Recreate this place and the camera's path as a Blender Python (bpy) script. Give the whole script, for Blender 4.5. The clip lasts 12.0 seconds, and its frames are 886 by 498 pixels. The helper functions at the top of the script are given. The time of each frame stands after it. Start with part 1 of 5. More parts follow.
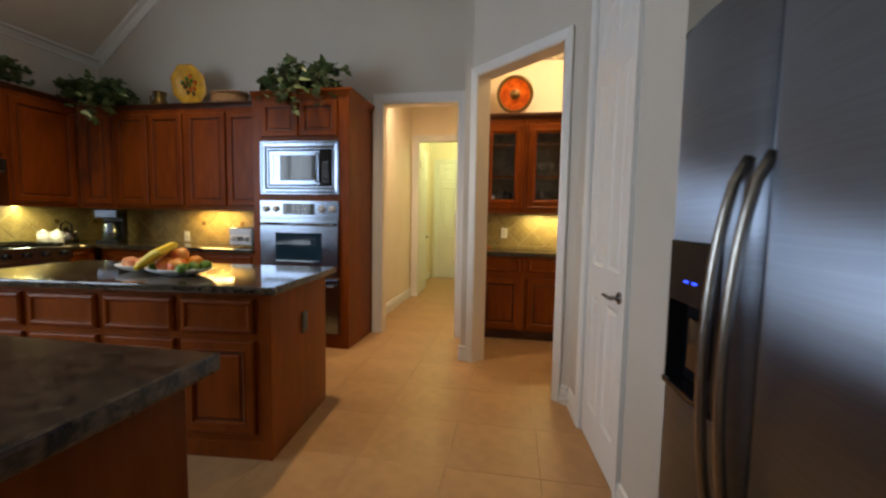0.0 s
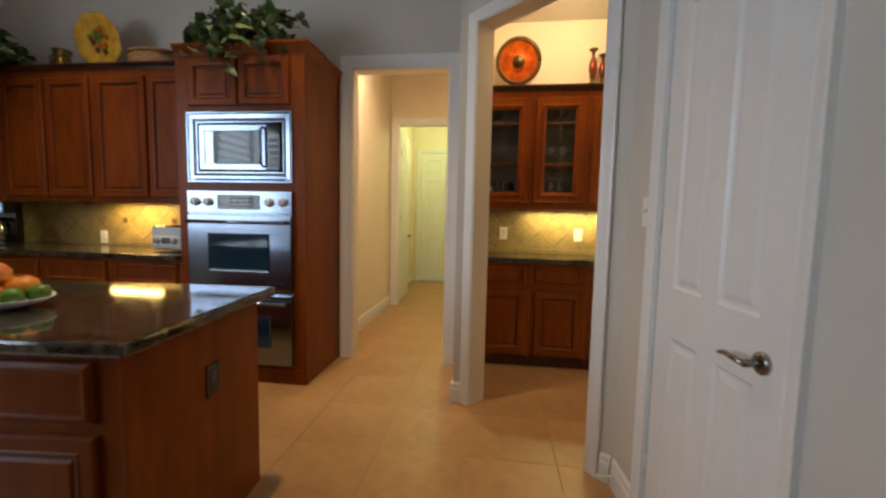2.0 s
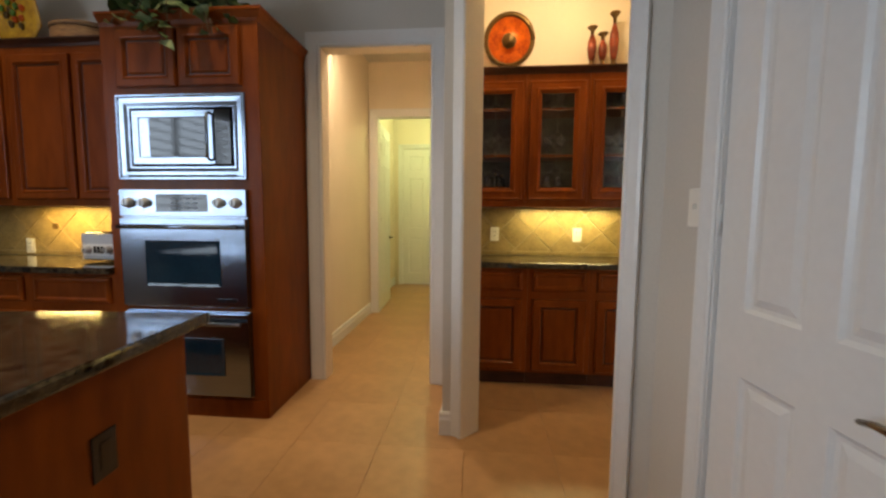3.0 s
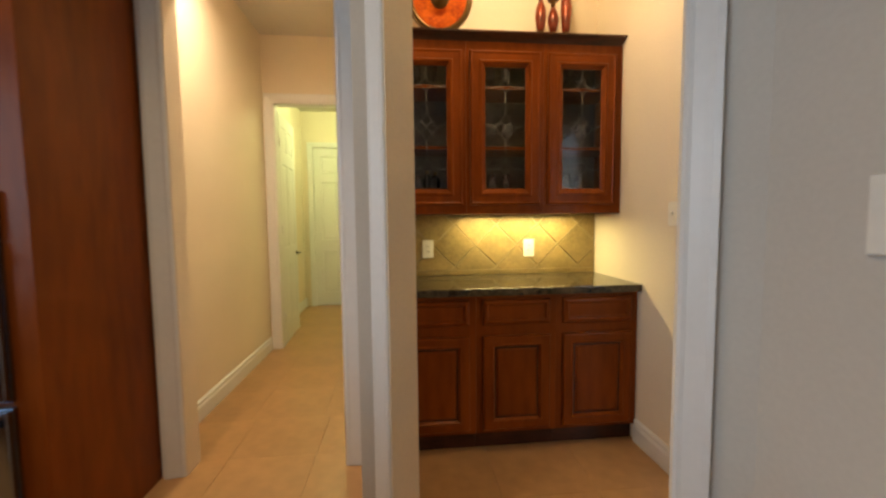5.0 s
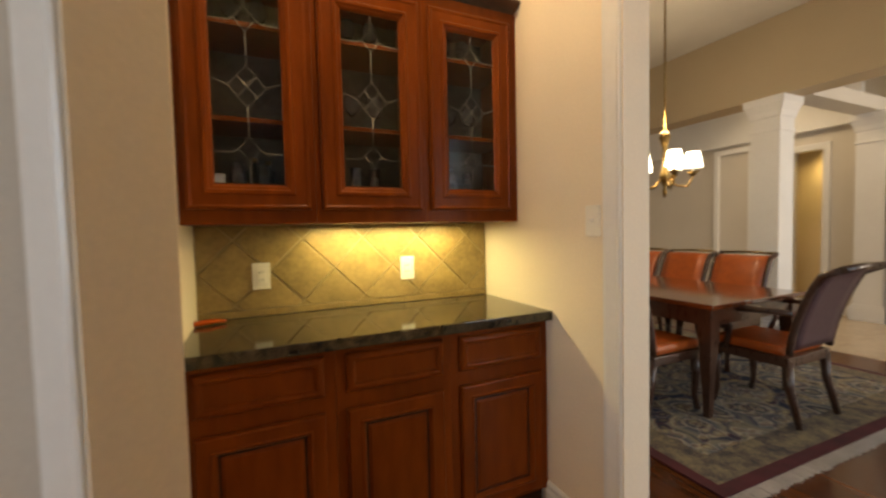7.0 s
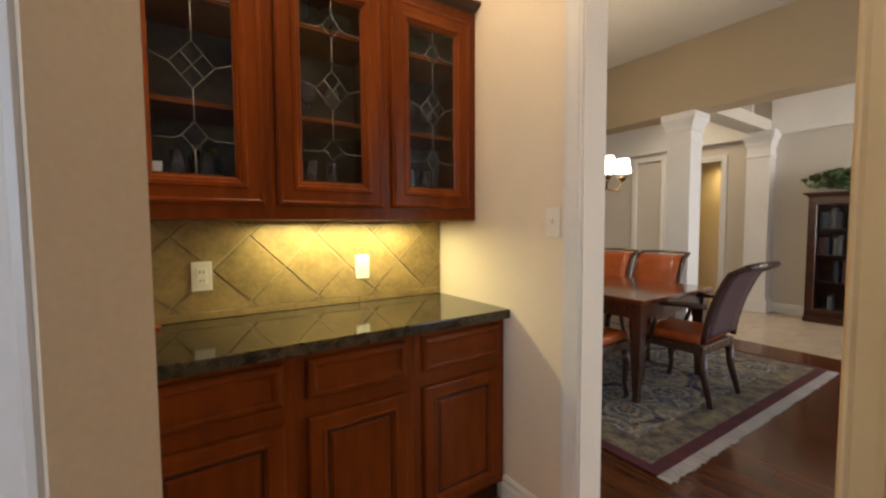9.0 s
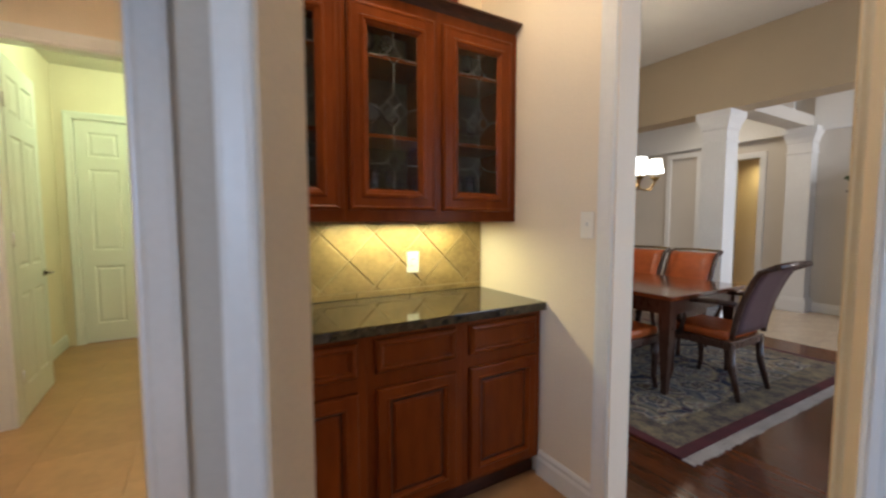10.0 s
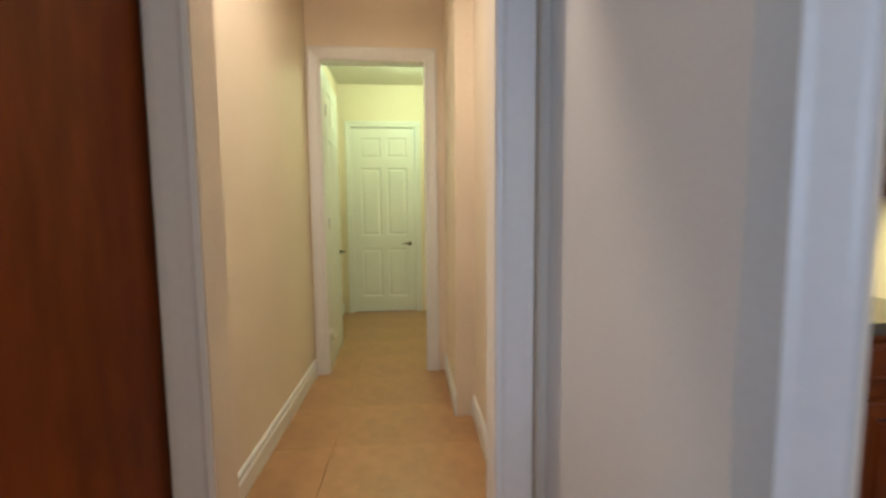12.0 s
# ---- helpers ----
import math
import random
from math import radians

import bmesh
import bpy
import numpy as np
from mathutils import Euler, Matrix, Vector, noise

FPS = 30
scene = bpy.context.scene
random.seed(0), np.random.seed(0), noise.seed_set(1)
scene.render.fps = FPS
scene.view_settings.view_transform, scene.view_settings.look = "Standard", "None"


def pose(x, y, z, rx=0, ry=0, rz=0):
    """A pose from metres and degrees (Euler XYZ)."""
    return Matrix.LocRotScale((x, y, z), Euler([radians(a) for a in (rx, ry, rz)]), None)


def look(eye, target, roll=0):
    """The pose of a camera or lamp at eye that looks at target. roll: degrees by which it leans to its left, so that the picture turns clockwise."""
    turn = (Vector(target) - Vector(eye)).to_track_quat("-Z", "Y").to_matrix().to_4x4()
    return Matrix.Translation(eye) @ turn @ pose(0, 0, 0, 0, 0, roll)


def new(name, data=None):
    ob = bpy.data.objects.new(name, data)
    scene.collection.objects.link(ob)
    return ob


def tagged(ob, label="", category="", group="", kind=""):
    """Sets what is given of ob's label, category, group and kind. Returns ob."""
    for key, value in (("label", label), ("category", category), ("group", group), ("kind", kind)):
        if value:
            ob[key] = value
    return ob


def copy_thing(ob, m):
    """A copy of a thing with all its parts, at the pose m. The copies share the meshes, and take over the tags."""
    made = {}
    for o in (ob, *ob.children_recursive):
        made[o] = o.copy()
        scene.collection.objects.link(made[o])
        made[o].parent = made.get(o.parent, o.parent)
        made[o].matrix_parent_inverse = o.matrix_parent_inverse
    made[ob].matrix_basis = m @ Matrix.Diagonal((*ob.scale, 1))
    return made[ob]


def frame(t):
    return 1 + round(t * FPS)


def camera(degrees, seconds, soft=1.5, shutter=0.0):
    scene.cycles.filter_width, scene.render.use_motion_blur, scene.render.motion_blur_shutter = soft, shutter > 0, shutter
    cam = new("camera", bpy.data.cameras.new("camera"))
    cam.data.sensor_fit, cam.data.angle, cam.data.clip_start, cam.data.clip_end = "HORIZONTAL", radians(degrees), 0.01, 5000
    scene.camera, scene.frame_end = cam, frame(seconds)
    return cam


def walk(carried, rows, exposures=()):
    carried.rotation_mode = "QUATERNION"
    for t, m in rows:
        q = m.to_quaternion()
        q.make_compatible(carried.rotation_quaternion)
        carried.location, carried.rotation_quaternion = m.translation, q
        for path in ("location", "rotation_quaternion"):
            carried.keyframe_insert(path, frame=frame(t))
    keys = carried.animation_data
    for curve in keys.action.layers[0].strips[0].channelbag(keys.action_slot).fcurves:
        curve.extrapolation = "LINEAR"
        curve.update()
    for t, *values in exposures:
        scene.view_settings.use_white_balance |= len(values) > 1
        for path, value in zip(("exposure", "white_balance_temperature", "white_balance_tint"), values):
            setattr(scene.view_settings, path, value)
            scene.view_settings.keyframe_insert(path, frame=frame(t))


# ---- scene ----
cam = camera(95.7, 12.0, soft=2.4, shutter=0.5)
PATH = [
    (0, (0.659, 0.58, 1.233), (0.314, 2.545, 1.081), 1.0),
    (0.5, (0.565, 0.759, 1.231), (0.265, 2.731, 1.076), 0.9),
    (1, (0.578, 0.979, 1.236), (0.249, 2.945, 1.075), 0.7),
    (1.5, (0.581, 1.193, 1.232), (0.243, 3.158, 1.068), 0.7),
    (2, (0.479, 1.41, 1.235), (0.222, 3.386, 1.067), 1.2),
    (2.5, (0.425, 1.601, 1.235), (0.229, 3.584, 1.068), 1.1),
    (3, (0.42, 1.813, 1.24), (0.243, 3.798, 1.068), 0.4),
    (5, (0.384, 2.596, 1.263), (0.587, 4.581, 1.123), -0.6),
    (5.5, (0.372, 2.801, 1.271), (0.755, 4.76, 1.138), -0.9),
    (6, (0.387, 2.991, 1.273), (0.959, 4.904, 1.149), -1.1),
    (6.5, (0.511, 3.149, 1.252), (1.174, 5.033, 1.162), -1.4),
    (7, (0.552, 3.278, 1.259), (1.381, 5.096, 1.17), -1.3),
    (7.5, (0.506, 3.39, 1.264), (1.57, 5.081, 1.176), -0.9),
    (9.5, (0.411, 3.317, 1.279), (1.533, 4.969, 1.164), -0.3),
    (10, (0.261, 3.216, 1.303), (1.267, 4.939, 1.164), -0.1),
    (10.5, (0.04, 3.261, 1.275), (0.964, 5.029, 1.145), 0.0),
    (11, (-0.077, 3.263, 1.269), (0.621, 5.132, 1.133), 0.2),
    (11.5, (-0.115, 3.382, 1.248), (0.304, 5.333, 1.103), -0.3),
    (12, (-0.153, 3.548, 1.244), (-0.004, 5.535, 1.078), -0.5),
]
walk(cam, [(t, look(eye, target, roll)) for t, eye, target, roll in PATH],
     [(0, 0.28, 7400, 10), (3, 0.10, 7350, 10), (5, 0.25, 7400, 10), (7.5, 0.2, 7600, 10), (9.5, 0.22, 5950, 10), (11, 0.16, 5500, 10), (12, 0.12, 5600, 10)])

# ---- light ----
world = bpy.data.worlds.new("world")
scene.world = world
world.use_nodes = True
wn = world.node_tree.nodes
sky = wn.new("ShaderNodeTexSky")
sky.sky_type = 'NISHITA'
sky.sun_disc = False
sky.sun_elevation, sky.sun_rotation = radians(35), radians(150)
world.node_tree.links.new(sky.outputs[0], wn["Background"].inputs[0])
wn["Background"].inputs[1].default_value = 0.1


def area_lamp(name, eye, target, sx, sy, watts, color, spread=180):
    d = bpy.data.lights.new(name, 'AREA')
    d.shape, d.size, d.size_y, d.energy, d.color, d.spread = 'RECTANGLE', sx, sy, watts, color, radians(spread)
    ob = new(name, d)
    ob.matrix_basis = look(eye, target)
    return ob


def spot_lamp(name, eye, watts, color, angle=110, radius=0.06, target=None):
    d = bpy.data.lights.new(name, 'SPOT')
    d.energy, d.color, d.spot_size, d.spot_blend, d.shadow_soft_size = watts, color, radians(angle), 0.9, radius
    ob = new(name, d)
    ob.matrix_basis = look(eye, target or (eye[0], eye[1] + 0.001, 0))
    return ob


def point_lamp(name, eye, watts, color, radius=0.04):
    d = bpy.data.lights.new(name, 'POINT')
    d.energy, d.color, d.shadow_soft_size = watts, color, radius
    ob = new(name, d)
    ob.location = eye
    return ob


WARM, AMBER, DAY, GREEN = (1.0, 0.80, 0.54), (1.0, 0.72, 0.26), (0.60, 0.76, 1.0), (0.82, 1.0, 0.50)
# daylight through the kitchen windows behind the walk
area_lamp("window_light_west", (-4.1, 0.1, 1.92), (2, 0.1, 1.7), 2.96, 1.92, 150, (0.58, 0.75, 1.0))
# recessed downlights
for cx, cy in ((-0.72, 3.2), (-2.6, 3.3)):
    spot_lamp("downlight", (cx, cy, 4.15), 185, WARM, 80)
spot_lamp("downlight_hall", (-0.62, 5.1, 3.03), 96, (1.0, 0.80, 0.58), 165)
# unseen pantry source, added to warm the wall and upper cabinets
point_lamp("pantry_light", (1.0, 4.48, 2.86), 21, (1.0, 0.78, 0.47), 0.09)
point_lamp("bath_light", (-0.2, 7.7, 2.75), 27, GREEN, 0.12)
# strips under the wall cabinets
area_lamp("strip_bar", (1.14, 5.09, 1.285), (1.14, 5.11, 0), 0.72, 0.04, 6.2, (1.0, 0.88, 0.42))
area_lamp("strip_counter", (-2.62, 4.5, 1.275), (-2.62, 4.54, 0), 0.5, 0.05, 6.5, AMBER)
area_lamp("strip_range", (-4.05, 3.75, 1.275), (-4.09, 3.75, 0), 0.05, 0.5, 4.5, (0.95, 1.0, 0.55))
# dining room and foyer
area_lamp("window_light_dining", (3.6, 1.15, 1.6), (3.6, 6, 0.6), 2.4, 1.9, 33, DAY)
area_lamp("window_light_foyer", (6.7, 1.2, 1.8), (6.9, 6, 1.2), 1.4, 2.2, 95, (0.98, 0.92, 0.86))
# warm fill without a known fixture, added to brighten the foyer walls
spot_lamp("fill_foyer", (6.7, 6.5, 3.5), 120, WARM, 155, 0.5)
spot_lamp("downlight_far", (8.4, 6.3, 2.4), 30, AMBER, 150)

# ---- materials ----


def material(name, base, rough=0.5, metal=0.0, var=0.12, scale=6.0, fine=60.0, bump=0.03, dist=0.004, coat=0.0, stretch=(1, 1, 1), second=None,
             spec=0.5, island=0.0, amount=0.6):
    """A surface with a broad and a fine variation of colour, roughness and relief."""
    m = bpy.data.materials.new(name)
    m.use_nodes = True
    n, l = m.node_tree.nodes, m.node_tree.links
    b = n["Principled BSDF"]
    tc, mp = n.new("ShaderNodeTexCoord"), n.new("ShaderNodeMapping")
    mp.inputs["Scale"].default_value = stretch
    l.new(tc.outputs["Object"], mp.inputs[0])
    big, small = n.new("ShaderNodeTexNoise"), n.new("ShaderNodeTexNoise")
    for t, sc, det in ((big, scale, 4), (small, fine, 6)):
        t.inputs["Scale"].default_value, t.inputs["Detail"].default_value = sc, det
        l.new(mp.outputs[0], t.inputs[0])
    mix = n.new("ShaderNodeMath")
    mix.operation = 'MULTIPLY_ADD'
    l.new(small.outputs[0], mix.inputs[0])
    mix.inputs[1].default_value = 0.5
    half = n.new("ShaderNodeMath")
    half.operation = 'MULTIPLY'
    l.new(big.outputs[0], half.inputs[0])
    half.inputs[1].default_value = 0.5 + amount * 0.5
    l.new(half.outputs[0], mix.inputs[2])
    ramp = n.new("ShaderNodeValToRGB")
    lo = second or tuple(c * (1 - 2 * var) for c in base)
    hi = base if second else tuple(min(1, c * (1 + var)) for c in base)
    ramp.color_ramp.elements[0].position, ramp.color_ramp.elements[1].position = 0.50, 0.82
    ramp.color_ramp.elements[0].color, ramp.color_ramp.elements[1].color = (*lo, 1), (*hi, 1)
    l.new(mix.outputs[0], ramp.inputs[0])
    out = ramp.outputs[0]
    if island:
        oi, hsv = n.new("ShaderNodeObjectInfo"), n.new("ShaderNodeHueSaturation")
        rm = n.new("ShaderNodeMapRange")
        rm.inputs[3].default_value, rm.inputs[4].default_value = 1 - island, 1 + island
        l.new(oi.outputs["Random"], rm.inputs[0])
        l.new(rm.outputs[0], hsv.inputs["Value"])
        l.new(out, hsv.inputs["Color"])
        out = hsv.outputs[0]
    l.new(out, b.inputs["Base Color"])
    rr = n.new("ShaderNodeMapRange")
    rr.inputs[3].default_value, rr.inputs[4].default_value = max(0.02, rough - 0.06), min(1, rough + 0.08)
    l.new(small.outputs[0], rr.inputs[0])
    l.new(rr.outputs[0], b.inputs["Roughness"])
    b.inputs["Metallic"].default_value = metal
    b.inputs["Specular IOR Level"].default_value = spec
    b.inputs["Coat Weight"].default_value, b.inputs["Coat Roughness"].default_value = coat, 0.12
    if bump:
        bp = n.new("ShaderNodeBump")
        bp.inputs["Strength"].default_value, bp.inputs["Distance"].default_value = bump * 10, dist
        l.new(mix.outputs[0], bp.inputs["Height"])
        l.new(bp.outputs[0], b.inputs["Normal"])
    return m


def glow(name, color, strength):
    m = bpy.data.materials.new(name)
    m.use_nodes = True
    b = m.node_tree.nodes["Principled BSDF"]
    b.inputs["Base Color"].default_value = (*color, 1)
    b.inputs["Emission Color"].default_value, b.inputs["Emission Strength"].default_value = (*color, 1), strength
    return m


def clear(name, color, rough=0.03, bump=0.0):
    m = bpy.data.materials.new(name)
    m.use_nodes = True
    n, l = m.node_tree.nodes, m.node_tree.links
    b = n["Principled BSDF"]
    b.inputs["Base Color"].default_value, b.inputs["Roughness"].default_value = (*color, 1), rough
    b.inputs["Transmission Weight"].default_value, b.inputs["IOR"].default_value = 1.0, 1.22
    if bump:
        t, bp = n.new("ShaderNodeTexNoise"), n.new("ShaderNodeBump")
        t.inputs["Scale"].default_value, bp.inputs["Strength"].default_value, bp.inputs["Distance"].default_value = 35, bump, 0.003
        l.new(t.outputs[0], bp.inputs["Height"])
        l.new(bp.outputs[0], b.inputs["Normal"])
    return m


CHERRY = material("cherry_wood", (0.222, 0.050, 0.0068), 0.30, var=0.3, scale=1.5, fine=9, stretch=(2.2, 2.2, 0.5), amount=0.6, bump=0, coat=0.0, spec=0.13, second=(0.130, 0.0270, 0.0038))
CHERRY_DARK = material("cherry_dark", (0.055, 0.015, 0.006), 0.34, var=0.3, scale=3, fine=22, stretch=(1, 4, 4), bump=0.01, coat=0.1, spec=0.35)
GRANITE = material("black_granite", (0.085, 0.066, 0.042), 0.05, scale=30, fine=160, bump=0, second=(0.006, 0.006, 0.006), spec=0.6)
GRANITE_BROWN = material("brown_granite", (0.10, 0.063, 0.040), 0.22, scale=30, fine=95, bump=0, second=(0.012, 0.009, 0.008))
PAINT = material("wall_paint", (0.60, 0.555, 0.49), 0.75, var=0.03, scale=1.2, fine=90, bump=0.02, dist=0.0015)
PAINT_HALL = material("wall_paint_hall", (0.80, 0.695, 0.550), 0.75, var=0.03, scale=1.2, fine=90, bump=0.02, dist=0.0015)
CEIL = material("ceiling_paint", (0.66, 0.62, 0.55), 0.85, var=0.03, scale=2, fine=120, bump=0.04, dist=0.002)
PAINT_TAN = material("wall_paint_tan", (0.44, 0.35, 0.23), 0.75, var=0.03, scale=1.2, fine=90, bump=0.02, dist=0.0015)
TRIM = material("white_trim_paint", (0.76, 0.75, 0.73), 0.32, var=0.02, scale=2, fine=40, bump=0.006)
TILE = material("tan_floor_tile", (0.45, 0.248, 0.112), 0.36, scale=1.6, fine=14, bump=0.010, second=(0.335, 0.180, 0.079), island=0.02)
GROUT = material("tile_grout", (0.39, 0.213, 0.097), 0.7, var=0.08)
SPLASH = material("slate_splash_tile", (0.38, 0.265, 0.105), 0.42, scale=9, fine=50, bump=0.03, second=(0.23, 0.16, 0.062), island=0.10)
SPLASH_GROUT = material("splash_grout", (0.43, 0.33, 0.18), 0.85, var=0.08)
STEEL = material("brushed_steel", (0.255, 0.305, 0.385), 0.17, metal=1.0, var=0.04, scale=2, fine=30, stretch=(1, 1, 40), bump=0.004, dist=0.001)
STEEL_SIDE = material("brushed_steel_long", (0.29, 0.33, 0.41), 0.38, metal=1.0, var=0.04, scale=2, fine=30, stretch=(1, 1, 60), bump=0.006, dist=0.001)
STEEL_SIDE.node_tree.nodes["Principled BSDF"].inputs["Anisotropic"].default_value = 1.0
STEEL_SIDE.node_tree.nodes["Principled BSDF"].inputs["Anisotropic Rotation"].default_value = 0.0
tangent = STEEL_SIDE.node_tree.nodes.new("ShaderNodeTangent")
tangent.direction_type = 'UV_MAP'
STEEL_SIDE.node_tree.links.new(tangent.outputs[0], STEEL_SIDE.node_tree.nodes["Principled BSDF"].inputs["Tangent"])
CHROME = material("satin_nickel", (0.30, 0.275, 0.25), 0.22, metal=1.0, var=0.03, bump=0)
BLACK = material("black_plastic", (0.012, 0.012, 0.013), 0.22, var=0.1, bump=0)
BLACKMATT = material("black_panel", (0.008, 0.008, 0.010), 0.30, var=0.1, bump=0, spec=0.15)
BLACKGLASS = material("black_glass", (0.008, 0.009, 0.011), 0.03, var=0.05, bump=0)
WOODFLOOR = material("polished_wood_floor", (0.115, 0.037, 0.011), 0.14, scale=4, fine=30, stretch=(1, 0.12, 1), bump=0.006, second=(0.065, 0.019, 0.006), island=0.15)
STONE = material("foyer_tile", (0.45, 0.36, 0.26), 0.22, scale=3, fine=25, bump=0.006, second=(0.36, 0.28, 0.2), island=0.06)
PLASTIC = material("ivory_plastic", (0.80, 0.77, 0.70), 0.35, var=0.02, bump=0)
DARKCHAIR = material("dark_walnut", (0.055, 0.022, 0.012), 0.28, scale=3, fine=25, stretch=(3, 3, 0.5), bump=0.01, coat=0.3)
TABLEWOOD = material("mahogany_polish", (0.16, 0.042, 0.013), 0.09, scale=3, fine=25, stretch=(4, 0.5, 1), bump=0.003, second=(0.085, 0.021, 0.007), coat=0.5)
BRASS = material("antique_brass", (0.24, 0.155, 0.055), 0.28, metal=1.0, bump=0)

# ---- builders ----


def box(bm, x0, y0, z0, x1, y1, z1, bevel=0.0, seg=2):
    vs = [bm.verts.new((x, y, z)) for z in (z0, z1) for y in (y0, y1) for x in (x0, x1)]
    fs = [bm.faces.new([vs[i] for i in f]) for f in ((0, 2, 3, 1), (4, 5, 7, 6), (0, 1, 5, 4), (2, 6, 7, 3), (0, 4, 6, 2), (1, 3, 7, 5))]
    if bevel:
        bmesh.ops.bevel(bm, geom=list({e for f in fs for e in f.edges}), offset=bevel, segments=seg, affect='EDGES', profile=0.6)
    return bm


def boxes(*rows, bevel=0.0):
    bm = bmesh.new()
    for r in rows:
        box(bm, *r, bevel=bevel)
    return bm


def lathe(bm, profile, segs=24, cx=0, cy=0, squash=1.0):
    """A turned shape from (radius, height) pairs about a vertical axis."""
    rings = []
    for r, z in profile:
        rings.append([bm.verts.new((cx + r * math.cos(2 * math.pi * i / segs), cy + squash * r * math.sin(2 * math.pi * i / segs), z)) for i in range(segs)])
    for a, b in zip(rings, rings[1:]):
        for i in range(segs):
            f = bm.faces.new((a[i], a[(i + 1) % segs], b[(i + 1) % segs], b[i]))
            f.smooth = True
    bm.faces.new(rings[0][::-1])
    bm.faces.new(rings[-1])
    return bm


def tube(bm, pts, radius, segs=10):
    """A round bar through points; radius may be one number or one a point."""
    pts = [Vector(p) for p in pts]
    rad = radius if isinstance(radius, (list, tuple)) else [radius] * len(pts)
    rings, side = [], None
    for i, p in enumerate(pts):
        d = (pts[min(i + 1, len(pts) - 1)] - pts[max(i - 1, 0)]).normalized()
        if side is None:
            side = d.orthogonal().normalized()
        side = (side - d * side.dot(d)).normalized()
        up = d.cross(side)
        rings.append([bm.verts.new(p + rad[i] * (math.cos(2 * math.pi * k / segs) * side + math.sin(2 * math.pi * k / segs) * up)) for k in range(segs)])
    for a, b in zip(rings, rings[1:]):
        for k in range(segs):
            f = bm.faces.new((a[k], a[(k + 1) % segs], b[(k + 1) % segs], b[k]))
            f.smooth = True
    bm.faces.new(rings[0][::-1])
    bm.faces.new(rings[-1])
    return bm


def part(name, bm, mat, parent=None, label=""):
    bmesh.ops.recalc_face_normals(bm, faces=bm.faces)
    me = bpy.data.meshes.new(name)
    bm.to_mesh(me)
    bm.free()
    for m in (mat if isinstance(mat, (list, tuple)) else [mat]):
        me.materials.append(m)
    ob = new(name, me)
    if parent:
        ob.parent = parent
    return tagged(ob, label)


def thing(name, m, label, category, group="", kind=""):
    e = new(name)
    e.empty_display_size = 0.1
    e.matrix_basis = m
    return tagged(e, label, category, group, kind)


def solo(name, bm, mat, label, category, m=None, group="", kind=""):
    ob = part(name, bm, mat)
    if m is not None:
        ob.matrix_basis = m
    return tagged(ob, label, category, group, kind)


def struct(name, bm, mat, label="", m=None):
    ob = part(name, bm, mat)
    if m is not None:
        ob.matrix_basis = m
    return tagged(ob, label, kind="structure")


def rings(bm, x0, x1, z0, z1, y, steps, back=None):
    """Nested rectangles facing -y: steps of (inset, y offset). The last one is filled; back closes the sides to y = back."""
    loops = []
    for inset, dy in ([(0, back - y)] if back is not None else []) + list(steps):
        loops.append([bm.verts.new(p) for p in ((x0 + inset, y + dy, z0 + inset), (x1 - inset, y + dy, z0 + inset),
                                                (x1 - inset, y + dy, z1 - inset), (x0 + inset, y + dy, z1 - inset))])
    for a, b in zip(loops, loops[1:]):
        for i in range(4):
            bm.faces.new((a[i], a[(i + 1) % 4], b[(i + 1) % 4], b[i]))
    bm.faces.new(loops[-1])
    return bm


RAISED = [(0, 0.008), (0.004, 0.002), (0.010, 0), (0.044, 0), (0.048, -0.003), (0.054, -0.002), (0.060, 0.006), (0.064, 0.013), (0.072, 0.013), (0.082, 0.007), (0.085, 0.007)]
DRAWER = [(0, 0.010), (0.005, 0.004), (0.012, 0), (0.020, -0.002), (0.026, 0.000), (0.032, 0.008), (0.040, 0.009)]


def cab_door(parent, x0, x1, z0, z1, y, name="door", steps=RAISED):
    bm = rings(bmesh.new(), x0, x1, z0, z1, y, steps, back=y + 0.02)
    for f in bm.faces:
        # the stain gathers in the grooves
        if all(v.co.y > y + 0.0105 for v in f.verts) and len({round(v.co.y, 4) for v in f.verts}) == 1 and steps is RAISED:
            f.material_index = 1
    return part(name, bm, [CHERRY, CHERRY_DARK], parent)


def wall_run(name, p, q, z0, z1, thick, mat, openings=(), label=""):
    """A wall from p to q, with its face on that line and its thickness to the left of it; openings of (from, to, bottom, top)."""
    p, q = Vector((*p, 0)), Vector((*q, 0))
    d = q - p
    length = d.length
    m = Matrix.Translation(p) @ Matrix.Rotation(math.atan2(d.y, d.x), 4, 'Z')
    bm, s = bmesh.new(), 0.0
    for a, b, lo, hi in sorted(openings):
        if a > s:
            box(bm, s, 0, z0, a, thick, z1)
        if hi < z1:
            box(bm, a, 0, hi, b, thick, z1)
        if lo > z0:
            box(bm, a, 0, z0, b, thick, lo)
        s = b
    if s < length:
        box(bm, s, 0, z0, length, thick, z1)
    return struct(name, bm, mat, label, m), m


CASING = [(0, 0), (0, 0.010), (0.010, 0.014), (0.022, 0.012), (0.050, 0.016), (0.072, 0.020), (0.090, 0.020), (0.090, 0)]


def sweep(bm, path, profile, closed=False):
    """Joins copies of a profile laid along path: a list of (origin, across, out)."""
    loops = []
    for o, across, out in path:
        loops.append([bm.verts.new(Vector(o) + u * Vector(across) + v * Vector(out)) for u, v in profile])
    for a, b in zip(loops, loops[1:]):
        for i in range(len(a) - 1):
            bm.faces.new((a[i], a[i + 1], b[i + 1], b[i]))
    bm.faces.new(loops[0][::-1])
    bm.faces.new(loops[-1])
    return bm


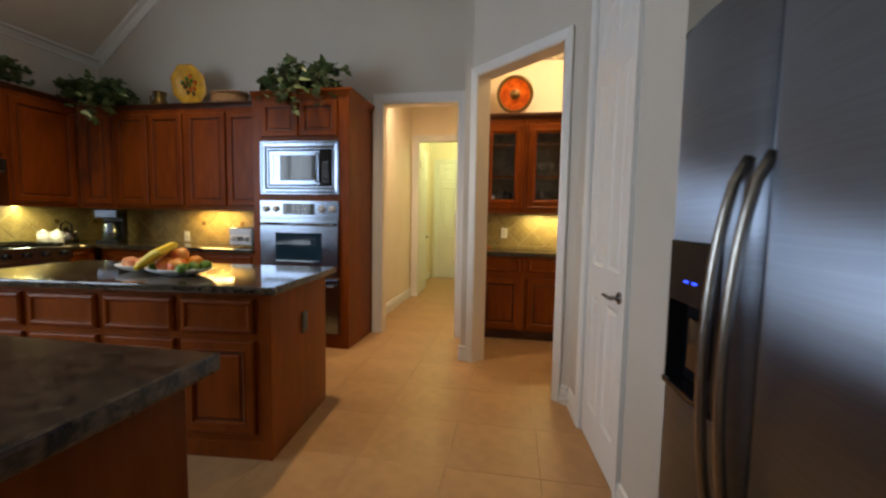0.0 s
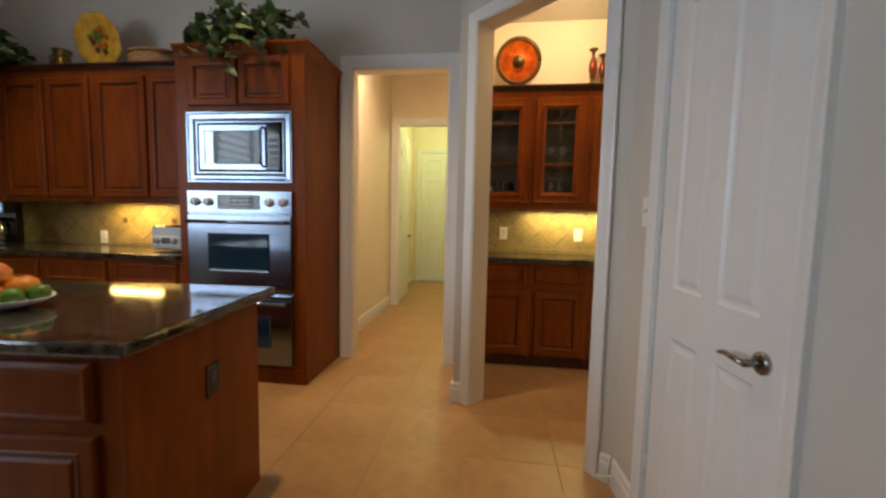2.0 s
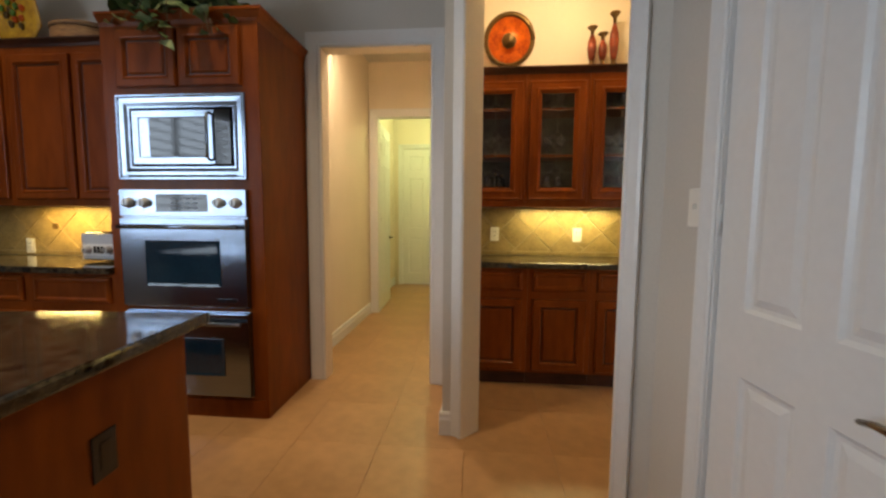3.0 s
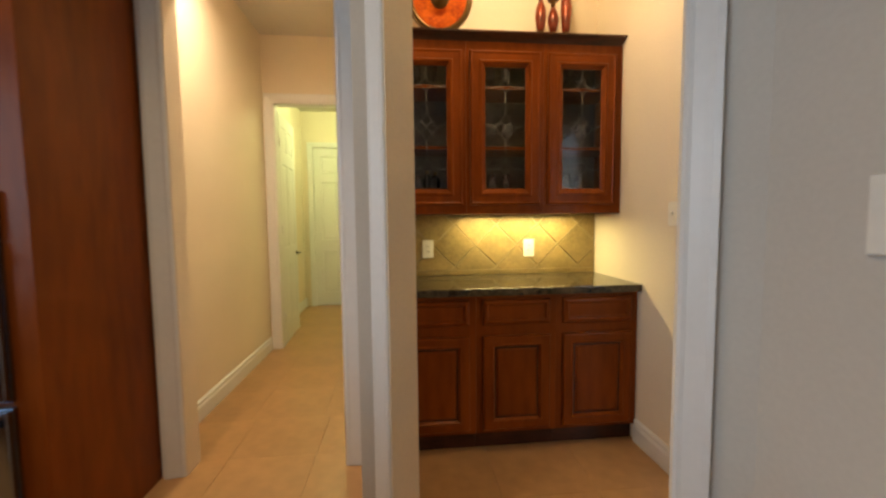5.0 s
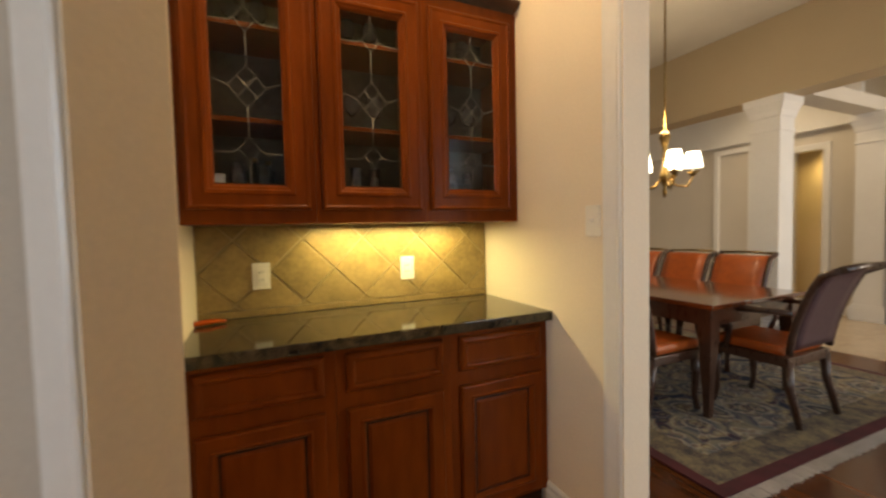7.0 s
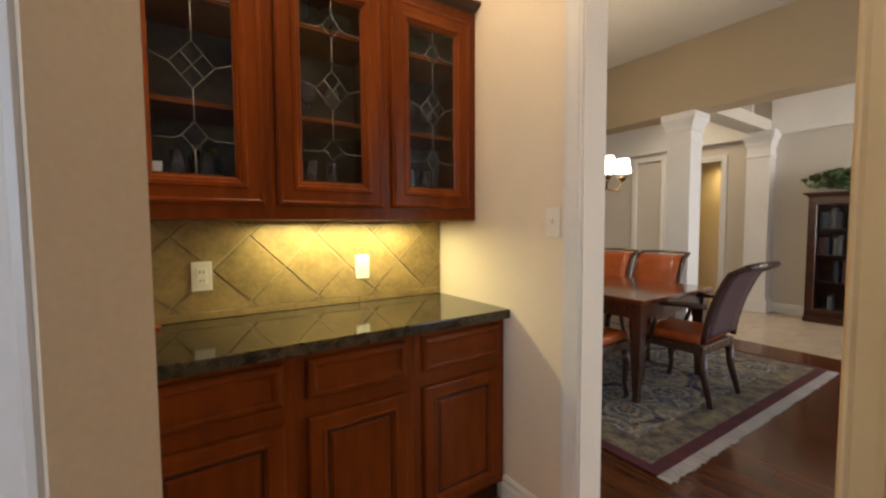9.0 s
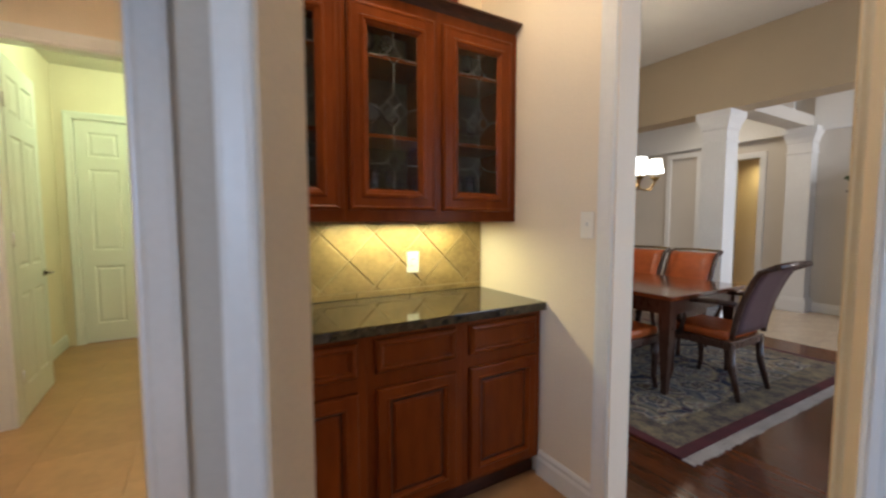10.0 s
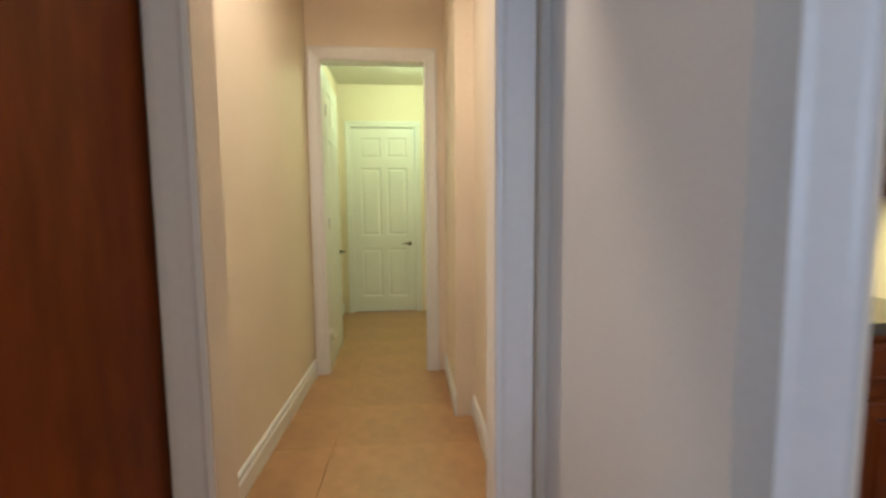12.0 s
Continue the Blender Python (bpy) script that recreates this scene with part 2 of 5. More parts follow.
def casing(name, m, s0, s1, top, side=-1, y=0.0, width=0.09, mat=None):
    """Moulded trim round an opening in a wall's own frame, mitred at its head; side -1 is the face, 1 the back."""
    k = width / 0.09
    prof = [(u * k, v) for u, v in CASING]
    out = (0, side, 0)
    path = [((s0, y, 0), (-1, 0, 0), out), ((s0, y, top), (-1, 0, 1), out), ((s1, y, top), (1, 0, 1), out), ((s1, y, 0), (1, 0, 0), out)]
    return struct(name, sweep(bmesh.new(), path, prof), mat or TRIM, "white painted moulded door casing", m)


def lining(name, m, s0, s1, top, thick, mat=None, t=0.006):
    """Jamb boards inside an opening."""
    bm = boxes((s0, -0.004, 0, s0 + t, thick + 0.004, top), (s1 - t, -0.004, 0, s1, thick + 0.004, top), (s0 + t, -0.004, top - t, s1 - t, thick + 0.004, top))
    return struct(name, bm, mat or TRIM, "painted reveal of an opening" if mat else "white painted door jamb", m)


BASE = [(0, 0), (0, 0.016), (0.085, 0.016), (0.100, 0.010), (0.118, 0.012), (0.130, 0.005), (0.132, 0)]


def baseboard(m, s0, s1, side=-1, y=0.0, name="baseboard"):
    out = (0, side, 0)
    return struct(name, sweep(bmesh.new(), [((s0, y, 0), (0, 0, 1), out), ((s1, y, 0), (0, 0, 1), out)], BASE), TRIM, "white painted moulded baseboard", m)


def at(x, y, z, rz=0, rx=0, ry=0):
    return pose(x, y, z, rx, ry, rz)


# ---- structure: kitchen ----
KH = 4.2
DOOR_H = 2.40
struct("floor", boxes((-4.3, -2.6, -0.12, 1.2, 4.72, -0.008), (1.2, -2.6, -0.12, 1.9, 2.2, -0.008), (1.2, 2.2, -0.12, 1.7, 5.3, -0.008), (-1.2, 4.72, -0.12, 1.2, 8.9, -0.008)), GROUT, "tan tiled floor")
_, WB = wall_run("wall_north", (-4.2, 4.65), (0.300, 4.65), 0, KH, 0.12, PAINT, [(3.49, 4.28, 0, DOOR_H)], "grey-beige painted kitchen wall")
casing("trim", WB, 3.49, 4.28, DOOR_H, width=0.10)
lining("wall_reveal", WB, 3.49, 4.28, DOOR_H, 0.12, PAINT_HALL)
_, WS = wall_run("wall_stub", (0.228, 4.648), (0.228, 3.985), 0, KH, 0.070, PAINT, (), "narrow painted wall between the openings")
baseboard(WS, 0.02, 0.663)
baseboard(at(0.228, 3.985, 0), -0.016, 0.056)
WD = Matrix.Translation((0.207, 4.065, 0)) @ Matrix.Rotation(radians(-43), 4, 'Z')
S0, S1, SB, WT, WL = 0.178, 1.022, 1.098, 0.130, 1.160


def prism(bm, outline, z0, z1):
    """An upright block over an outline of (x, y) corners."""
    lo, hi = [bm.verts.new((x, y, z0)) for x, y in outline], [bm.verts.new((x, y, z1)) for x, y in outline]
    n = len(outline)
    bm.faces.new(lo[::-1])
    bm.faces.new(hi)
    for k in range(n):
        bm.faces.new((lo[k], lo[(k + 1) % n], hi[(k + 1) % n], hi[k]))
    return bm


bm = prism(bmesh.new(), ((0.03, 0), (S0, 0), (S0, WT), (0.03, WT)), 0, KH)
prism(bm, ((S0, 0), (S1, 0), (SB, WT), (S0, WT)), DOOR_H, KH)
prism(bm, ((S1, 0), (WL, 0), (WL, WT), (SB, WT)), 0, KH)
struct("wall_diagonal", bm, PAINT, "diagonal painted wall with a cased opening", WD)
casing("trim", WD, S0, S1, DOOR_H, width=0.066)
# the lighter hall paint puts missing bounce light into this reveal's colour
bm = boxes((S0, -0.004, 0, S0 + 0.006, WT + 0.004, DOOR_H))
prism(bm, ((S0 + 0.006, -0.004), (S1 - 0.006, -0.004), (SB - 0.006, WT + 0.004), (S0 + 0.006, WT + 0.004)), DOOR_H - 0.006, DOOR_H)
prism(bm, ((S1 - 0.006, -0.004), (S1, -0.004), (SB, WT + 0.004), (SB - 0.006, WT + 0.004)), 0, DOOR_H)
struct("wall_reveal", bm, PAINT_HALL, "painted reveal of the diagonal opening", WD)
baseboard(WD, 1.095, 1.147)
_, WP = wall_run("wall_pantry_closet", (1.055, 3.274), (1.163, 1.966), 0, KH, 0.1, PAINT, [(0.287, 0.912, 0, 2.46)], "painted wall with a closet door")
casing("trim", WP, 0.287, 0.912, 2.46, width=0.056)
lining("trim", WP, 0.287, 0.912, 2.46, 0.1)
baseboard(WP, 0.006, 0.230)
baseboard(WP, 0.969, 1.312)
wall_run("wall_niche", (1.264, 1.966), (1.95, 1.966), 0, KH, 0.1, PAINT)
wall_run("wall_niche_back", (1.95, 2.066), (1.95, 0.80), 0, KH, 0.1, PAINT)
wall_run("wall_niche_south", (1.95, 0.90), (1.15, 0.90), 0, KH, 0.1, PAINT)
wall_run("wall_east", (1.05, 0.90), (1.05, -2.5), 0, KH, 0.1, PAINT)
wall_run("wall_south", (1.15, -2.5), (-4.3, -2.5), 0, KH, 0.1, PAINT)
_, WW = wall_run("wall_west", (-4.2, -2.5), (-4.2, 4.65), 0, KH, 0.1, PAINT, [(1.1, 4.1, 0.95, 2.90)])
struct("window_1", boxes((-4.14, -1.42, 0.95, -4.06, -1.36, 2.90), (-4.14, 1.54, 0.95, -4.06, 1.60, 2.90), (-4.14, -1.36, 0.95, -4.06, 1.54, 1.01), (-4.14, -1.36, 2.84, -4.06, 1.54, 2.90), (-4.08, -0.43, 1.01, -4.05, -0.35, 2.84), (-4.08, 0.55, 1.01, -4.05, 0.63, 2.84)), TRIM, "white window frame in three lights")
struct("window_blind", boxes(*[(-4.066, a, 1.07 + k * 0.13, -4.060, a + 0.92, 1.092 + k * 0.13) for k in range(14) for a in (-1.355, -0.345, 0.635)]), TRIM, "white slatted window blinds")
struct("ceiling", boxes((-2.79, -2.6, KH, 2.05, 4.77, KH + 0.1)), CEIL, "white painted kitchen ceiling")
bm = bmesh.new()
vs = [bm.verts.new(p) for p in ((-4.2, -2.5, 3.0), (-2.79, -2.5, KH), (-2.79, 4.65, KH), (-4.2, 4.65, 3.0), (-4.2, -2.5, 3.12), (-2.79, -2.5, KH + .12), (-2.79, 4.65, KH + .12), (-4.2, 4.65, 3.12))]
for f in ((0, 3, 2, 1), (4, 5, 6, 7), (0, 1, 5, 4), (1, 2, 6, 5), (2, 3, 7, 6), (3, 0, 4, 7)):
    bm.faces.new([vs[i] for i in f])
struct("ceiling_slope", bm, CEIL, "sloping painted ceiling")
CROWN = [(0, 0), (0.09, 0), (0.085, 0.02), (0.05, 0.03), (0.02, 0.07), (0.015, 0.09), (0, 0.09)]
struct("trim", sweep(bmesh.new(), [((-4.2, -2.5, 3.0), (1, 0, 0.0), (0, 0, -1)), ((-4.2, 4.65, 3.0), (1, 0, 0.0), (0, 0, -1))], CROWN), TRIM, "painted crown moulding")
struct("trim", sweep(bmesh.new(), [((-4.2, 4.65, 3.0), (0, -1, 0), (0.65, 0, -0.76)), ((-2.79, 4.65, KH), (0, -1, 0), (0.65, 0, -0.76))], CROWN), TRIM, "painted crown moulding")

# ---- structure: hall and the room past it ----
_, WHL = wall_run("wall_hall_west", (-0.93, 4.77), (-0.93, 6.70), 0, 3.05, 0.1, PAINT_HALL, (), "warm beige hall wall")
baseboard(WHL, 0, 1.93)
_, WHR = wall_run("wall_hall_east", (0.215, 5.94), (0.215, 4.77), 0, 3.05, 0.07, PAINT_HALL)
baseboard(WHR, 0, 1.17)
_, WHJ = wall_run("wall_hall_jog", (0.105, 6.70), (0.105, 5.94), 0, 3.05, 0.18, PAINT_HALL)
baseboard(WHJ, 0.0, 0.76)
_, WF = wall_run("wall_hall_north", (-1.2, 6.70), (0.45, 6.70), 0, 3.05, 0.1, PAINT_HALL, [(0.372, 1.154, 0, 2.41)], "hall wall with a cased doorway")
casing("trim", WF, 0.372, 1.154, 2.41)
lining("trim", WF, 0.372, 1.154, 2.41, 0.1)
struct("ceiling_hall", boxes((-1.07, 4.77, 3.05, 0.27, 6.8, 3.15)), CEIL, "painted hall ceiling")
_, WBL = wall_run("wall_bath_west", (-1.06, 6.8), (-1.06, 8.75), 0, 2.88, 0.1, PAINT_HALL)
baseboard(WBL, 0, 1.95)
wall_run("wall_bath_east", (0.45, 8.75), (0.45, 6.8), 0, 2.88, 0.1, PAINT_HALL)
_, WBN = wall_run("wall_bath_north", (-1.16, 8.75), (0.55, 8.75), 0, 2.88, 0.1, PAINT_HALL, [(0.25, 1.05, 0, 2.36)])
casing("trim", WBN, 0.25, 1.05, 2.36, width=0.07)
lining("trim", WBN, 0.25, 1.05, 2.36, 0.1)
struct("ceiling_bath", boxes((-1.16, 6.8, 2.88, 0.55, 8.85, 2.98)), CEIL, "painted ceiling")

# ---- structure: butler's pantry ----
wall_run("wall_bar_west", (0.304, 4.08), (0.304, 5.215), 0, 2.97, 0.018, PAINT_HALL)
_, WBB = wall_run("wall_bar_north", (0.2, 5.215), (1.69, 5.215), 0, 2.97, 0.1, PAINT_HALL, (), "warm beige wall over the bar cabinets")
_, WBE = wall_run("wall_bar_east", (1.69, 5.35), (1.69, 3.30), 0, 2.97, 0.12, PAINT_HALL, [(1.072, 1.768, 0, DOOR_H)], "beige wall with a cased opening to the dining room")
casing("trim", WBE, 1.072, 1.768, DOOR_H, width=0.07)
lining("wall_reveal", WBE, 1.072, 1.768, DOOR_H, 0.12, PAINT_HALL)
casing("trim", WBE, 1.072, 1.768, DOOR_H, 1, 0.12)
baseboard(WBE, 0.665, 0.998)
wall_run("wall_bar_south", (1.81, 3.30), (1.12, 3.30), 0, 2.97, 0.08, PAINT_HALL)
struct("ceiling_pantry", boxes((0.27, 4.10, 2.97, 1.80, 5.35, 3.07), (0.62, 3.75, 2.97, 1.80, 4.10, 3.07), (1.05, 3.30, 2.97, 1.80, 3.75, 3.07)), CEIL, "painted pantry ceiling")

# ---- structure: dining room and foyer ----
DH = 3.42
struct("floor_dining", boxes((1.70, 1.0, -0.12, 5.62, 9.0, -0.012)), WOODFLOOR, "polished brown wood floor")
struct("floor_foyer", boxes((5.62, 1.0, -0.12, 9.2, 9.0, -0.008)), STONE, "pale stone tile floor")
wall_run("wall_dining_west", (1.81, 1.0), (1.81, 3.30), 0, DH, -0.12 + 0.24, PAINT)
wall_run("wall_dining_west_upper", (1.812, 3.30), (1.812, 9.0), 2.97, DH, 0.10, PAINT)
wall_run("wall_dining_west_north", (1.81, 5.36), (1.81, 9.0), 0, 2.97, 0.1, PAINT)
wall_run("wall_dining_south", (9.2, 1.0), (1.7, 1.0), 0, DH + 0.1, 0.1, PAINT, [(1.8, 3.2, 0.6, 2.9), (4.4, 6.8, 0.6, 2.6)])
wall_run("wall_dining_north", (1.7, 9.0), (9.2, 9.0), 0, DH + 0.1, 0.1, PAINT)
struct("ceiling_dining", boxes((1.70, 1.0, DH, 5.55, 9.0, DH + 0.1)), CEIL, "painted dining room ceiling")
struct("ceiling_foyer", boxes((5.55, 1.0, 3.62, 9.2, 9.0, 3.72)), CEIL, "painted foyer ceiling")
struct("beam", boxes((5.52, 1.0, 2.60, 5.84, 9.0, 3.62)), PAINT_TAN, "painted header beam over the columns")
struct("beam_cross", boxes((5.84, 5.53, 2.60, 7.7, 5.77, 2.76)), PAINT, "painted cross beam in the foyer")
_, WFE = wall_run("wall_foyer_east", (7.7, 9.0), (7.7, 1.0), 0, 3.62, 0.12, PAINT, [(2.48, 2.82, 0, 2.28)], "pale painted foyer wall")
casing("trim", WFE, 2.48, 2.82, 2.28)
baseboard(WFE, 2.92, 7.9)
baseboard(WFE, 0, 2.38)
struct("trim", boxes((7.62, 1.0, 2.55, 7.698, 5.53, 3.05), (7.62, 5.77, 2.55, 7.698, 9.0, 3.05)), TRIM, "projecting painted frieze")
wall_run("wall_far_room", (8.6, 7.4), (8.6, 5.2), 0, 2.6, 0.1, PAINT_HALL)
wall_run("wall_far_room_side", (7.82, 7.4), (8.6, 7.4), 0, 2.6, 0.1, PAINT_HALL)
wall_run("wall_far_room_south", (8.6, 5.3), (7.82, 5.3), 0, 2.6, 0.1, PAINT_HALL)
struct("ceiling_far_room", boxes((7.82, 5.2, 2.6, 8.7, 7.5, 2.7)), CEIL)

# ---- more materials ----
GLASS = clear("cabinet_glass", (0.80, 0.84, 0.86), 0.04, 0.12)
TUMBLER = clear("tumbler_glass", (0.92, 0.95, 1.0), 0.04)
TUMBLER.node_tree.nodes["Principled BSDF"].inputs["Transmission Weight"].default_value = 0.90
CRYSTAL = clear("drinking_glass", (0.92, 0.95, 1.0), 0.05)
CRYSTAL.node_tree.nodes["Principled BSDF"].inputs["Transmission Weight"].default_value = 0.97
LEAD = material("lead_came", (0.27, 0.27, 0.265), 0.35, metal=0.6, bump=0)
CABINSIDE = material("cabinet_inside", (0.17, 0.155, 0.14), 0.5, var=0.2, bump=0.005)
LEAF = material("ivy_leaf", (0.10, 0.17, 0.055), 0.42, scale=20, fine=60, bump=0.01, second=(0.035, 0.075, 0.028))
LEAFPALE = material("ivy_leaf_pale", (0.28, 0.33, 0.17), 0.42, scale=20, fine=60, bump=0.01, second=(0.09, 0.15, 0.06))
STEM = material("ivy_stem", (0.12, 0.09, 0.04), 0.7)
YELLOWGLAZE = material("yellow_glaze", (0.74, 0.42, 0.04), 0.2, scale=14, fine=60, bump=0.02, second=(0.45, 0.22, 0.03))
CANDLEGLAZE = material("candlestick_lacquer", (0.30, 0.045, 0.010), 0.3, metal=0.3, scale=12, fine=60, bump=0.02, second=(0.10, 0.014, 0.005))
REDGLAZE = material("red_lacquer", (0.85, 0.17, 0.014), 0.30, metal=0.45, scale=12, fine=60, bump=0.03, second=(0.42, 0.045, 0.006), coat=0.15)
BROWNRIM = material("bronze_rim", (0.16, 0.09, 0.03), 0.3, metal=0.6, bump=0.02)
BASKET = material("woven_basket", (0.36, 0.19, 0.075), 0.6, scale=20, fine=90, stretch=(1, 1, 6), bump=0.06, second=(0.16, 0.07, 0.03))
ORANGE_PEEL = material("orange_peel", (0.75, 0.25, 0.02), 0.4, var=0.08, fine=200, bump=0.03, dist=0.001)
APPLE = material("red_apple_skin", (0.72, 0.10, 0.035), 0.28, scale=14, fine=40, bump=0, second=(0.82, 0.42, 0.10))
PEACH = material("peach_skin", (0.66, 0.33, 0.13), 0.6, scale=12, fine=90, bump=0.01, second=(0.52, 0.14, 0.06))
LIME = material("lime_peel", (0.10, 0.22, 0.02), 0.35, var=0.2, fine=150, bump=0.02, dist=0.001)
BANANA = material("banana_peel", (0.92, 0.66, 0.05), 0.45, scale=18, fine=50, bump=0.005, second=(0.88, 0.58, 0.04))
CHINA = material("white_china", (0.78, 0.79, 0.80), 0.12, var=0.02, bump=0)
ORANGEFAB = material("orange_upholstery", (0.44, 0.098, 0.016), 0.36, scale=18, fine=120, bump=0.02, dist=0.001, second=(0.34, 0.07, 0.011), coat=0.15)
PLUMFAB = material("plum_upholstery", (0.105, 0.050, 0.055), 0.55, scale=60, fine=220, bump=0.03, dist=0.001, second=(0.06, 0.028, 0.032))
SHADE = glow("lamp_shade_glow", (1.0, 0.90, 0.72), 7.0)
BLUELED = glow("blue_indicator", (0.012, 0.05, 1.0), 3.0)
BUTTON = material("dim_button_legend", (0.10, 0.12, 0.16), 0.3, var=0.1, bump=0)
SILVER = material("silver_paint", (0.50, 0.52, 0.55), 0.35, metal=0.3, var=0.03, bump=0)
# dark oven glass with the blue of reflected daylight put into its colour
OVENREFLECT = material("oven_glass_blue_reflection", (0.010, 0.035, 0.060), 0.04, var=0.1, bump=0)
RUGGOLD = material("rug_gold_wool", (0.22, 0.175, 0.10), 0.95, scale=11, fine=60, bump=0.04, second=(0.045, 0.04, 0.045))
FRINGE = material("rug_fringe", (0.50, 0.47, 0.44), 0.9, var=0.1, fine=120)
RUGRED = material("rug_border_wool", (0.07, 0.009, 0.014), 0.95, var=0.2, fine=220, bump=0.05)


def rug_wool():
    """A dense floral wool: navy, cream, gold and wine in scrolls at two scales."""
    m = bpy.data.materials.new("rug_field_wool")
    m.use_nodes = True
    n, l = m.node_tree.nodes, m.node_tree.links
    b = n["Principled BSDF"]
    b.inputs["Roughness"].default_value, b.inputs["Specular IOR Level"].default_value = 0.95, 0.1
    tc = n.new("ShaderNodeTexCoord")
    warp, add = n.new("ShaderNodeTexNoise"), n.new("ShaderNodeMixRGB")
    warp.inputs["Scale"].default_value = 5
    add.blend_type = 'ADD'
    add.inputs[0].default_value = 0.12
    l.new(tc.outputs["Object"], warp.inputs[0])
    l.new(tc.outputs["Object"], add.inputs[1])
    l.new(warp.outputs["Color"], add.inputs[2])
    col = None
    for scale, stops in ((4.2, ((0.0, (0.10, 0.03, 0.03)), (0.16, (0.30, 0.27, 0.18)), (0.24, (0.03, 0.035, 0.06)), (0.33, (0.48, 0.44, 0.33)), (0.42, (0.10, 0.11, 0.14)), (0.55, (0.30, 0.28, 0.22)), (0.64, (0.42, 0.36, 0.22)), (0.74, (0.04, 0.045, 0.07)))),
                         (11.0, ((0.0, (0.30, 0.27, 0.20)), (0.22, (0.22, 0.16, 0.07)), (0.30, (0.03, 0.035, 0.06)), (0.44, (0.10, 0.03, 0.03)), (0.52, (0.33, 0.31, 0.27)), (0.60, (0.03, 0.04, 0.07))))):
        v, r = n.new("ShaderNodeTexVoronoi"), n.new("ShaderNodeValToRGB")
        v.inputs["Scale"].default_value = scale
        l.new(add.outputs[0], v.inputs["Vector"])
        r.color_ramp.interpolation = 'LINEAR'
        e = r.color_ramp.elements
        e[0].position, e[0].color = stops[0][0], (*stops[0][1], 1)
        e[1].position, e[1].color = stops[-1][0], (*stops[-1][1], 1)
        for p, c in stops[1:-1]:
            k = e.new(p)
            k.color = (*c, 1)
        l.new(v.outputs["Distance"], r.inputs[0])
        if col is None:
            col = r.outputs[0]
        else:
            mx = n.new("ShaderNodeMixRGB")
            mx.inputs[0].default_value = 0.5
            l.new(col, mx.inputs[1])
            l.new(r.outputs[0], mx.inputs[2])
            col = mx.outputs[0]
    l.new(col, b.inputs["Base Color"])
    fine, bp = n.new("ShaderNodeTexNoise"), n.new("ShaderNodeBump")
    fine.inputs["Scale"].default_value = 300
    bp.inputs["Strength"].default_value, bp.inputs["Distance"].default_value = 0.4, 0.003
    l.new(tc.outputs["Object"], fine.inputs[0])
    l.new(fine.outputs[0], bp.inputs["Height"])
    l.new(bp.outputs[0], b.inputs["Normal"])
    return m


RUG = rug_wool()

# ---- builders of things ----
LEAFFRAME = [(0, 0.006), (0.005, 0.001), (0.012, 0), (0.017, 0.004), (0.052, 0.004), (0.057, -0.003), (0.068, -0.003), (0.074, 0.004), (0.080, 0.006), (0.089, 0.014), (0.089, 0.020)]


def open_frame(x0, x1, z0, z1, y, steps):
    """Like rings(), but with the middle left open: the moulded frame of a glazed door."""
    bm = bmesh.new()
    loops = []
    for inset, dy in [(0, 0.02)] + list(steps) + [(0, 0.02)]:
        loops.append([bm.verts.new(p) for p in ((x0 + inset, y + dy, z0 + inset), (x1 - inset, y + dy, z0 + inset),
                                                (x1 - inset, y + dy, z1 - inset), (x0 + inset, y + dy, z1 - inset))])
    for a, b in zip(loops, loops[1:]):
        for i in range(4):
            bm.faces.new((a[i], a[(i + 1) % 4], b[(i + 1) % 4], b[i]))
    bmesh.ops.remove_doubles(bm, verts=bm.verts, dist=1e-6)
    return bm


def crown_run(bm, pts, z, h=0.09, out=0.06):
    """A cornice along a line of (x, y, nx, ny): a point and the outward way at it."""
    prof = [(0, 0), (0.25 * out, 0.02), (0.35 * out, 0.35 * h), (0.8 * out, 0.7 * h), (out, 0.78 * h), (out, h), (-0.02, h)]
    return sweep(bm, [((x, y, z), (nx, ny, 0), (0, 0, 1)) for x, y, nx, ny in pts], prof)


